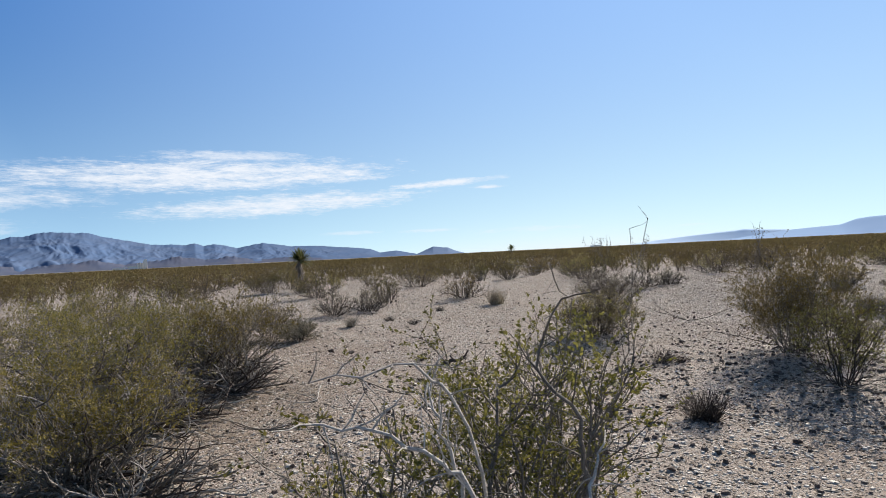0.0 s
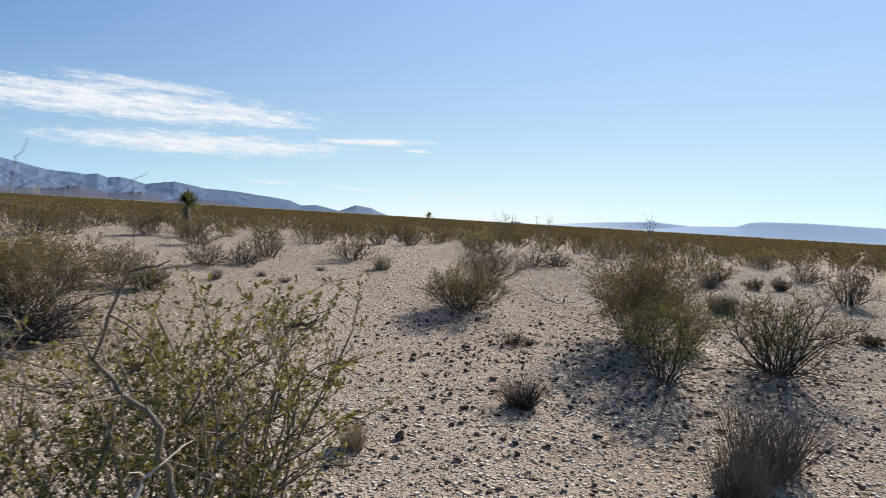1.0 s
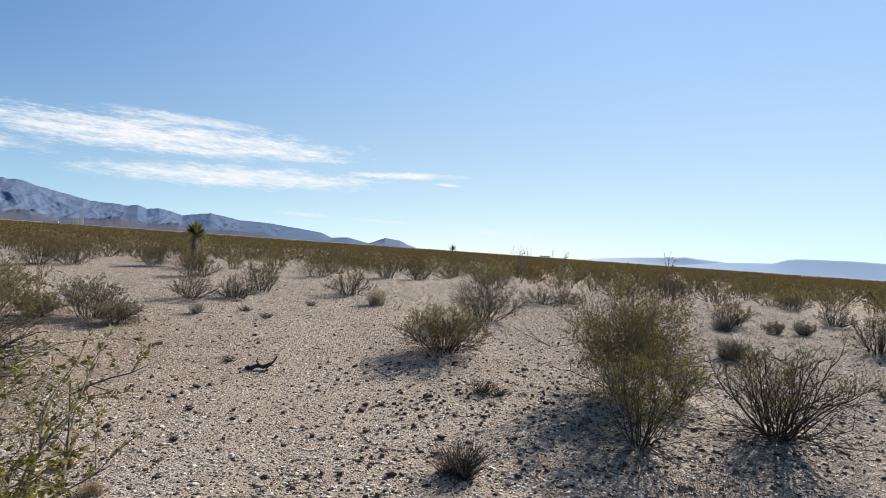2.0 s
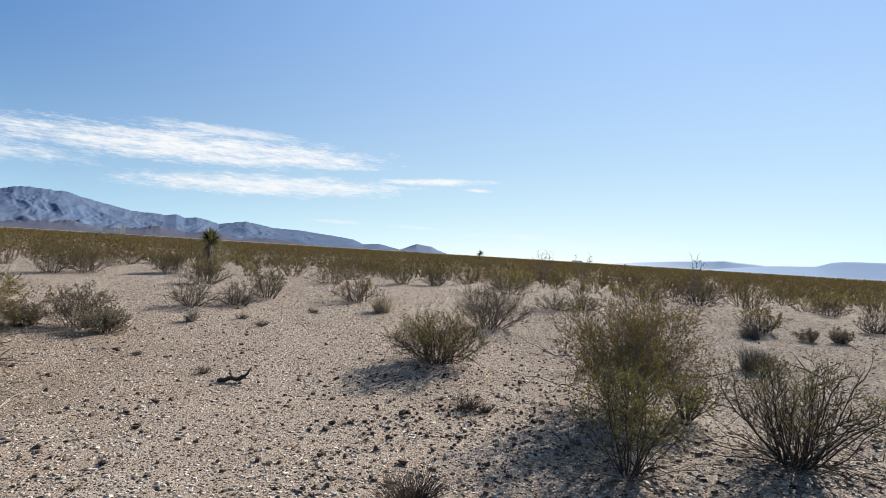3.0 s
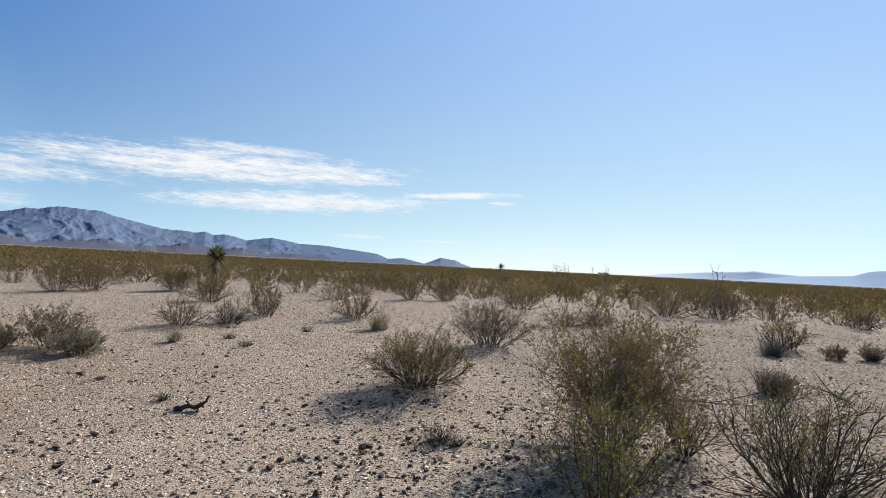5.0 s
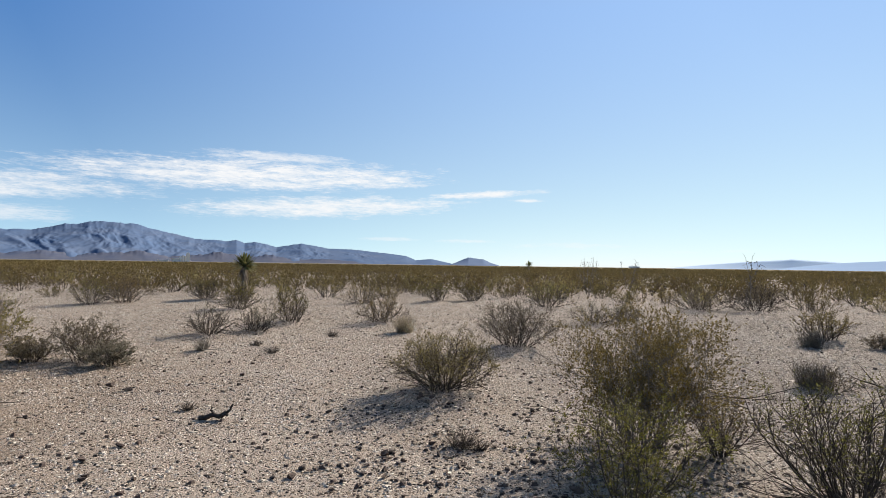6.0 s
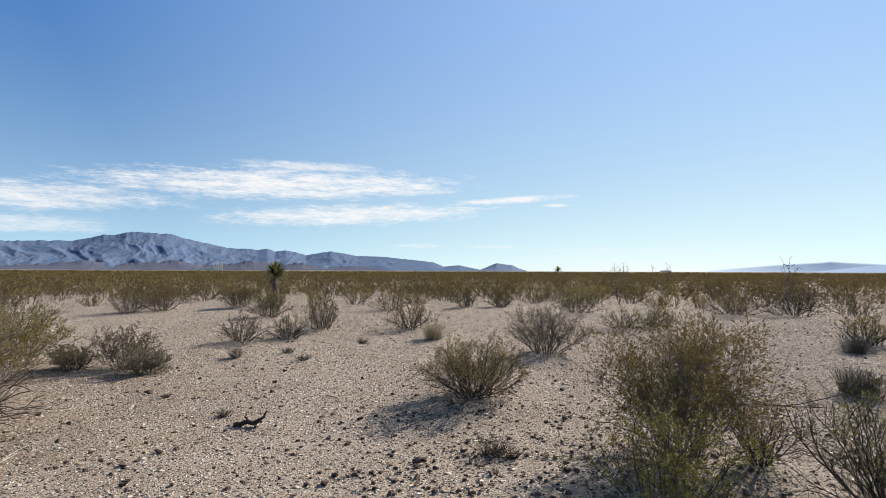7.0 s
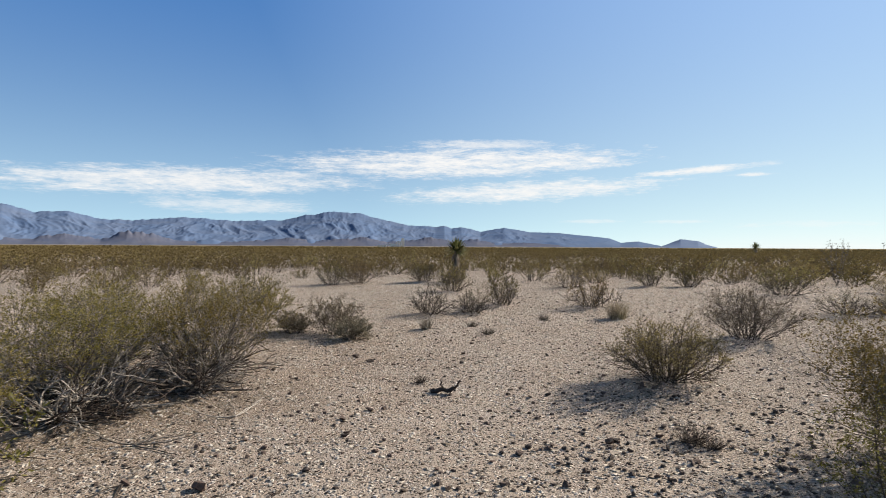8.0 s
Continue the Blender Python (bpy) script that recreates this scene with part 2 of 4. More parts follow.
LEAF_FAR = leaf_material("distant_brush_leaf", (0.104, 0.082, 0.034), (0.140, 0.110, 0.049), (0.180, 0.142, 0.067), 0.22, 0.8, 0.0)
BARK = bark_material("grey_twig_bark", (0.075, 0.064, 0.054), (0.20, 0.178, 0.155))
BARK_FAR = bark_material("brush_stem_bark", (0.045, 0.036, 0.03), (0.10, 0.084, 0.07))
BARK_DARK = bark_material("dark_twig_bark", (0.032, 0.025, 0.021), (0.095, 0.078, 0.067))
BARK_PALE = bark_material("bleached_dead_wood", (0.27, 0.25, 0.225), (0.50, 0.47, 0.43))
BARK_GREY = bark_material("weathered_grey_dead_wood", (0.17, 0.155, 0.138), (0.36, 0.335, 0.305))
GREY_STRAW = leaf_material("grey_dead_stem", (0.10, 0.085, 0.068), (0.17, 0.147, 0.12), (0.26, 0.23, 0.19), 0.2, 0.7)
STRAW = leaf_material("dry_straw", (0.20, 0.16, 0.10), (0.33, 0.27, 0.18), (0.46, 0.39, 0.28), 0.25, 0.6)
YUCCA_LEAF = leaf_material("yucca_blade", (0.075, 0.10, 0.035), (0.13, 0.15, 0.055), (0.24, 0.24, 0.11), 0.2, 0.4)
YUCCA_DEAD = leaf_material("dead_yucca_blade", (0.13, 0.10, 0.075), (0.22, 0.18, 0.14), (0.33, 0.28, 0.22), 0.15, 0.7)
# distance haze is put into these rock base colours as blue
RANGE = rock_range_material("haze_tinted_range_rock", (0.094, 0.150, 0.265), (0.120, 0.163, 0.255), (0.195, 0.180, 0.20), 0.006)
FOOTHILL = rock_range_material("haze_tinted_foothill_rock", (0.086, 0.108, 0.170), (0.122, 0.130, 0.172), (0.18, 0.165, 0.175), 0.012)
HILL = rock_range_material("haze_tinted_hill_rock", (0.15, 0.205, 0.315), (0.17, 0.225, 0.34), (0.21, 0.24, 0.33), 0.006)
# mesa and far range are painted paler still, for thicker haze
MESA = rock_range_material("haze_tinted_mesa_rock", (0.33, 0.45, 0.64), (0.35, 0.47, 0.66), (0.36, 0.48, 0.67), 0.003)
HAZE_PALE_RANGE = rock_range_material("haze_tinted_far_range_rock", (0.52, 0.65, 0.82), (0.54, 0.67, 0.83), (0.55, 0.68, 0.84), 0.003)
CONCRETE = plain_material("pale_plant_concrete", (0.95, 0.86, 0.77))
WHITE = plain_material("white_sheet_metal", (0.85, 0.85, 0.84), 0.5)
PLAYA = plain_material("pale_dry_flat", (0.25, 0.215, 0.17))


# ---- mesh helpers ----
def mesh_of(name, verts, faces, mat, smooth=False):
    me = bpy.data.meshes.new(name)
    me.from_pydata([tuple(v) for v in verts], [], [tuple(f) for f in faces])
    me.materials.append(mat)
    if smooth:
        me.polygons.foreach_set("use_smooth", [True] * len(me.polygons))
    return me


def part(name, me, parent, label=""):
    ob = new(name, me)
    ob.parent = parent
    return tagged(ob, label)


def ease(s):
    s = min(max(s, 0.0), 1.0)
    return s * s * (3 - 2 * s)


MOUNDS = []  # x, y, radius, height of the low soil heaps round the shrubs


def ground_z(x, y):
    z = -0.05 + 0.38 * ease((math.hypot(x, y) - 2) / 20)
    near = 1 - ease((math.hypot(x, y) - 25) / 30)
    if near > 0:
        z += near * (0.05 * noise.noise((x * 0.45, y * 0.45, 3.0)) + 0.018 * noise.noise((x * 1.7, y * 1.7, 9.0)) + 0.006 * noise.noise((x * 5, y * 5, 1.0)))
    for mx, my, r, h in MOUNDS:
        d2 = (x - mx) ** 2 + (y - my) ** 2
        if d2 < 4 * r * r:
            z += h * math.exp(-2.2 * d2 / (r * r))
    return z


class Builder:
    """Collects tubes and leaf blades, to become one mesh each."""

    def __init__(self):
        self.v, self.f = [], []

    def tube(self, pts, r0, r1, sides):
        base, n = len(self.v), len(pts)
        for i, p in enumerate(pts):
            t = (pts[min(i + 1, n - 1)] - pts[max(i - 1, 0)])
            t = t.normalized() if t.length > 1e-9 else Vector((0, 0, 1))
            side = t.cross(Vector((0.31, 0.87, 0.38))).normalized()
            other = t.cross(side)
            r = r0 + (r1 - r0) * i / (n - 1)
            for k in range(sides):
                w = 2 * math.pi * k / sides
                self.v.append(p + (side * math.cos(w) + other * math.sin(w)) * r)
        for i in range(n - 1):
            for k in range(sides):
                k2 = (k + 1) % sides
                o = base + i * sides
                self.f.append((o + k, o + k2, o + sides + k2, o + sides + k))

    def blade(self, c, along, across):
        o = len(self.v)
        self.v += [c - along, c + across, c + along, c - across]
        self.f.append((o, o + 1, o + 2, o + 3))


def unit(rng):
    while True:
        v = Vector((rng.uniform(-1, 1), rng.uniform(-1, 1), rng.uniform(-1, 1)))
        if 0.05 < v.length < 1:
            return v.normalized()


def crooked(rng, start, way, length, steps, wiggle, lift=0.0):
    pts, p, d = [start.copy()], start.copy(), way.normalized()
    for _ in range(steps):
        d = (d + unit(rng) * wiggle + Vector((0, 0, lift))).normalized()
        p = p + d * (length / steps)
        pts.append(p.copy())
    return pts


def shrub_meshes(name, seed, h, w, stems, subs, twigs, leaves, leaf_len, bark, leaf, thick=0.009, spread=1.0, sides=4, wiggle=0.2, flat=0.55, single=False, foot=0.16, bare=0.3, gap=0.5):
    """Stems and foliage of one shrub that fans out from its foot, h high and w wide. single: a mesh for every stem.
    foot: width of the root crown as a share of w. bare: share of the height with few leaves. gap: how clumped the leaves are."""
    rng = random.Random(seed)
    wood, green, stem_meshes = Builder(), Builder(), []

    def leaf_at(c, way):
        al = (unit(rng) + way * 0.8 + Vector((0, 0, 0.25))).normalized() * leaf_len * rng.uniform(0.3, 0.62)
        green.blade(c + al * 0.8 + unit(rng) * leaf_len * 0.35, al, al.cross(unit(rng)).normalized() * leaf_len * rng.uniform(0.17, 0.3))

    def leaf_count(q):
        clump = 0.5 + 1.1 * noise.noise(Vector((q.x * 3.6 + seed, q.y * 3.6, q.z * 3.6)))
        low = 1.0 if q.z > bare * h else 0.15 + 0.35 * max(q.z, 0) / (bare * h + 1e-6)
        return leaves * low * max(0.0, (1 - gap) + 2 * gap * clump)

    def some(x):
        return int(x) + (rng.random() < x - int(x))

    def along(path, k):
        i = min(int(k), len(path) - 2)
        return path[i].lerp(path[i + 1], k - i)

    steps = 7 if twigs else 4
    for s in range(stems):
        a = 2 * math.pi * (s + rng.uniform(-0.45, 0.45)) / stems * (1 if stems > 12 else 1.6)
        u = rng.random() ** 0.6 * spread
        reach = 0.5 * w * u * rng.uniform(0.85, 1.08)
        top = h * rng.uniform(0.62, 1.0) * math.sqrt(max(0.12, 1 - flat * min(u, 1.2) ** 2))
        out = Vector((math.cos(a), math.sin(a), 0))
        start = out * rng.uniform(0.02, 1.0) * foot * w + Vector((0, 0, -0.04))
        tip = out * reach + Vector((0, 0, top * 0.88))
        way = tip - start
        main = crooked(rng, start, way + Vector((0, 0, 0.1 * h)), way.length * 0.9, steps, wiggle)
        shift = tip - main[-1]
        main = [p + shift * (i / steps) ** 1.3 for i, p in enumerate(main)]
        r = thick * rng.uniform(0.6, 1.4)
        wood.tube(main, r, r * 0.28, sides)
        for b in range(subs):
            k = steps * (0.14 + 0.85 * ((b + rng.random()) / subs) ** 0.8)
            q = along(main, min(k, steps - 0.001))
            rise = (main[-1] - main[1]).normalized()
            aim = rise * 0.75 + unit(rng) * 0.8 + Vector((0, 0, 0.22))
            sub = crooked(rng, q, aim, h * rng.uniform(0.15, 0.36) * (1.15 - 0.4 * k / steps), 4 if twigs else 2, wiggle)
            last = len(sub) - 1
            wood.tube(sub, r * 0.45, r * 0.16, 3)
            if not twigs:
                for _ in range(some(leaf_count(sub[-1]))):
                    c = along(sub, last * rng.uniform(0.1, 0.999))
                    leaf_at(c + unit(rng) * 0.07 * h * rng.random(), rise)
            for _ in range(twigs):
                q2 = along(sub, rng.uniform(0.5, 3.99))
                turn = (sub[-1] - sub[0]).normalized() * 0.7 + unit(rng) * 0.85 + Vector((0, 0, 0.2))
                tw = crooked(rng, q2, turn, h * rng.uniform(0.06, 0.16), 2 if single else 1, wiggle)
                wood.tube(tw, r * 0.2, r * 0.09, 3)
                d = (tw[-1] - tw[0]).normalized()
                for _ in range(some(leaf_count(q2))):
                    leaf_at(along(tw, (len(tw) - 1) * (0.15 + 0.84 * rng.random() ** 0.7)), d)
        if single:
            stem_meshes.append(mesh_of(name + "_stem", wood.v, wood.f, bark, True))
            wood = Builder()
    if not single:
        stem_meshes.append(mesh_of(name + "_stem_clump", wood.v, wood.f, bark, True))
    return stem_meshes, mesh_of(name + "_foliage", green.v, green.f, leaf) if green.f else None


def place_shrub(name, meshes, x, y, label, category, group, turn=0.0, scale=1.0, extra=()):
    root = new(name)
    root.empty_display_size = 0.2
    root.matrix_basis = Matrix.Translation((x, y, ground_z(x, y))) @ Matrix.Rotation(turn, 4, "Z") @ Matrix.Scale(scale, 4)
    stems, leaves = meshes
    for me in stems:
        part("stem" if len(stems) > 1 else "stem_clump", me, root)
    if leaves:
        part("foliage", leaves, root)
    for me in extra:
        part("dead_limb", me, root, "bare crooked dead limb")
    return tagged(root, label, category, group)


def dead_limbs(seed, count, length, height, thick, away=0.0, arc=2 * math.pi, bark=None):
    """Bleached crooked dead limbs that lie and arch out from a shrub's foot, a mesh each."""
    rng = random.Random(seed)
    out = []
    for n in range(count):
        wood = Builder()
        a = away + rng.uniform(-0.5, 0.5) * arc
        d = Vector((math.cos(a), math.sin(a), rng.uniform(0.1, 0.8) * height))
        pts = crooked(rng, Vector((rng.uniform(-0.12, 0.12), rng.uniform(-0.12, 0.12), 0.0)), d, length * rng.uniform(0.5, 1.0), 9, 0.34, -0.05)
        for p in pts:
            p.z = max(p.z, 0.015)
        wood.tube(pts, thick * rng.uniform(0.7, 1.25), thick * 0.35, 5)
        for _ in range(6):
            i = rng.randrange(2, 9)
            sub = crooked(rng, pts[i], (pts[i] - pts[i - 1]).normalized() + unit(rng) * 0.9, length * rng.uniform(0.12, 0.4), 5, 0.36)
            for p in sub:
                p.z = max(p.z, 0.01)
            wood.tube(sub, thick * 0.45, thick * 0.16, 4)
        out.append(mesh_of("dead_limb", wood.v, wood.f, bark[n % len(bark)] if bark else BARK_PALE, True))
    return out


def limb_mesh(points, thick, seed, bark=None, twiggy=True):
    """One crooked twig through a few given bends, relative to its shrub's foot."""
    rng = random.Random(seed)
    wood = Builder()
    pts = [Vector(p) for p in points]
    fine = []
    for p, q in zip(pts, pts[1:]):
        fine += [p.lerp(q, k / 4) + unit(rng) * 0.012 for k in range(4)]
    fine.append(pts[-1])
    wood.tube(fine, thick, thick * 0.3, 5)
    for i in range(len(fine) // 2, len(fine) if twiggy else 0):
        wood.tube(crooked(rng, fine[i], unit(rng) + Vector((0, 0, 0.6)), 0.02 + 11 * thick, 3, 0.3), thick * 0.3, thick * 0.12, 4)
    return mesh_of("limb", wood.v, wood.f, bark or BARK, True)


# ---- shrubs near the path: x, y, height, width ----
CREOSOTES = [
    (-0.2, 1.98, 1.02, 0.9),     (0.22, 2.15, 1.12, 1.4), (0.34, 2.62, 1.32, 1.2), (4.1, 7.0, 1.3, 1.5),
    (-2.72, 7.25, 1.12, 1.75), (-3.3, 5.9, 1.15, 2.1), (-2.45, 4.2, 0.95, 1.6), (-4.3, 7.2, 1.2, 1.9), (-4.35, 9.75, 0.95, 1.7), (-5.8, 7.8, 1.15, 1.9), (-6.2, 10.4, 1.0, 1.9),
]
TAWNY = [(2.33, 8.95, 0.78, 1.32), (3.4, 12.2, 0.92, 1.4), (4.62, 6.85, 0.62, 0.6), (5.0, 5.85, 0.95, 1.4), (3.58, 5.5, 0.9, 0.85)]
MIDDLE = [
    (0.57, 15.1, 0.74, 1.05), (-1.49, 14.96, 0.82, 1.05), (-1.71, 13.5, 0.5, 0.8), (-2.34, 12.75, 0.65, 0.85), (1.4, 21.5, 0.75, 0.95),
    (2.53, 22.0, 0.7, 0.9), (-0.81, 19.8, 0.8, 1.25), (-3.73, 17.3, 0.8, 1.1), (-8.14, 17.7, 0.85, 1.15), (-7.62, 18.4, 0.85, 1.1),
    (9.22, 19.3, 0.82, 1.8), (10.85, 19.4, 0.86, 2.1), (5.41, 15.6, 0.55, 1.0), (4.84, 19.6, 0.95, 1.6), (10.13, 10.4, 0.75, 1.0), (9.2, 13.3, 0.6, 0.95),
    (14.2, 18.1, 0.53, 1.2), (12.5, 14.3, 0.56, 0.85), (6.2, 15.9, 0.45, 0.95), (11.9, 21.4, 0.76, 1.7), (-6.1, 20.3, 0.8, 1.1), (-4.7, 19.7, 0.62, 1.2), (-6.9, 12.6, 0.95, 1.5),
]
LOW = [(-2.95, 10.2, 0.74, 1.0), (-2.42, 9.95, 0.42, 0.75), (-3.6, 9.95, 0.42, 0.7), (6.91, 9.33, 0.3, 0.75), (10.1, 12.2, 0.33, 0.45), (7.5, 7.3, 0.16, 0.34), (9.6, 12.4, 0.3, 0.5)]
for x, y, h, w in CREOSOTES + TAWNY:
    MOUNDS.append((x, y, 0.45 * w + 0.25, 0.06))
for x, y, h, w in MIDDLE:
    MOUNDS.append((x, y, 0.6 * w, 0.04))


# ---- ground ----
def graded(lo, hi, fine, limit):
    out = list(np.arange(lo, hi + 1e-6, fine))
    for sign in (-1, 1):
        step, p = fine, (lo if sign < 0 else hi)
        while abs(p) < limit:
            step = min(step * 1.14, 400)
            p += sign * step
            out.append(p)
    return sorted(out)


def build_ground():
    xs, ys = graded(-5.5, 8.5, 0.1, 4300), graded(1.5, 13.5, 0.1, 4300)
    verts = [(x, y, ground_z(x, y)) for y in ys for x in xs]
    nx = len(xs)
    faces = [(j * nx + i, j * nx + i + 1, (j + 1) * nx + i + 1, (j + 1) * nx + i) for j in range(len(ys) - 1) for i in range(nx - 1)]
    tagged(new("ground", mesh_of("ground", verts, faces, GROUND, True)), "pale gravelly desert soil with scattered stones", "ground", kind="structure")


build_ground()


# ---- distant ranges ----
def crest_at(crest, az):
    for (a0, e0), (a1, e1) in zip(crest, crest[1:]):
        if a0 <= az <= a1:
            return e0 + (e1 - e0) * (az - a0) / (a1 - a0)
    return 0.0


def build_range(name, label, crest, near, far, mat, step, rough, rows=54, base=-2.0, relief=1.0):
    """A range of hills: its crest follows azimuths and heights in degrees, and its slopes are cut by gullies."""
    a0, a1 = crest[0][0], crest[-1][0]
    cols = int((a1 - a0) / step)
    verts = []
    for j in range(rows + 1):
        d = near + (far - near) * j / rows
        s = j / rows
        for i in range(cols + 1):
            az = a0 + (a1 - a0) * i / cols
            top = math.tan(radians(crest_at(crest, az))) * (near + (far - near) * 0.72)
            x, y = d * math.sin(radians(az)), d * math.cos(radians(az))
            q = min(s / 0.72, 1.0)
            u, v = az * 0.42, d * 0.0018
            u += 0.7 * noise.noise(Vector((u * 0.7, v, 11)))
            spur = 0.0
            for size, share in ((1.0, 0.48), (2.3, 0.28), (5.2, 0.16), (11.0, 0.08)):
                spur += share * (1 - 2.2 * abs(noise.noise(Vector((u * size, v * size, 5 * size)))))
            a = 0.2 * relief * (1 - q ** 4)
            foot = 0.13 * relief * max(0, noise.noise(Vector((az * 0.8, d * 0.004, 40))) + 0.05) * math.exp(-((s - 0.16) / 0.09) ** 2)
            rise = q ** 1.05 * (1 - a * (1 - spur)) + foot - 0.05 * (1 - q)
            if s > 0.72:
                rise = 1 - 0.8 * ease((s - 0.72) / 0.28)
            jag = 1 + rough * q ** 8 * (noise.fractal(Vector((az * 0.9, 0, 7)), 0.6, 2.0, 6) + 0.5 - abs(noise.noise(Vector((az * 1.7, 3, 7)))))
            z = top * jag * max(0, rise)
            verts.append((x, y, base + max(z, 0)))
    n = cols + 1
    faces = [(j * n + i, j * n + i + 1, (j + 1) * n + i + 1, (j + 1) * n + i) for j in range(rows) for i in range(cols)]
    tagged(new(name, mesh_of(name, verts, faces, mat, True)), label, "mountains", kind="structure")


# the blue of every range below is haze painted into its base colour
build_range("backdrop_main_range", "rugged desert mountain range on the horizon, coloured blue-grey with haze",
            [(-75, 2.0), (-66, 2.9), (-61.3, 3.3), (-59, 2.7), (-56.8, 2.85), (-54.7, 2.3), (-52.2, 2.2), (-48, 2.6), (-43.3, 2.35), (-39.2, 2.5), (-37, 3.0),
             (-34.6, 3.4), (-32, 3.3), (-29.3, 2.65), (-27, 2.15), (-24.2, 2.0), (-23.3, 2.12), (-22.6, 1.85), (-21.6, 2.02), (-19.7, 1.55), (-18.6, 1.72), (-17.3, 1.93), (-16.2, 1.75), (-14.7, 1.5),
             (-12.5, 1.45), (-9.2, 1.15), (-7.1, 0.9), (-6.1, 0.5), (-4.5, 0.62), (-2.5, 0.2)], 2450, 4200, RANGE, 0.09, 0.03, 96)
build_range("backdrop_foothills", "low foothills before the mountain range, coloured blue-grey with haze",
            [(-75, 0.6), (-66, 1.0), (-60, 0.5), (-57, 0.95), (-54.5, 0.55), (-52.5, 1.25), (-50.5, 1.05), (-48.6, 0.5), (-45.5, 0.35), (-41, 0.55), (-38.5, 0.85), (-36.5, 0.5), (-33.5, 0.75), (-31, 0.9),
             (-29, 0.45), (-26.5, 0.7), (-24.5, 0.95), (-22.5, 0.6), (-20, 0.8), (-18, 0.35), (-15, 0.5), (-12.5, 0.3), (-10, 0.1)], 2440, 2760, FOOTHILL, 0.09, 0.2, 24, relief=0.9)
build_range("backdrop_lone_hill", "small hill standing alone on the horizon, coloured blue with haze",
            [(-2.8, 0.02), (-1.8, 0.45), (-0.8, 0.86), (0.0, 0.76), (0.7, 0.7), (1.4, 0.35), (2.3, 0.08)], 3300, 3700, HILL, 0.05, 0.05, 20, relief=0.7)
build_range("backdrop_mesa", "long flat-topped mesa on the horizon, coloured pale blue with haze",
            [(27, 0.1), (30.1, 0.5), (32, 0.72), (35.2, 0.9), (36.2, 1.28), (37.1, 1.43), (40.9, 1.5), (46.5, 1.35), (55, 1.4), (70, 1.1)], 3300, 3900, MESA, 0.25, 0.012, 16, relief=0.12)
build_range("backdrop_haze_pale_range", "faint far range on the horizon, coloured pale blue with haze",
            [(18.3, 0.05), (21.3, 0.4), (24.3, 0.68), (26.8, 0.86), (28.2, 0.98), (29.2, 0.88), (31.3, 0.74), (34, 0.6)], 4000, 4250, HAZE_PALE_RANGE, 0.2, 0.03, 10, relief=0.1)


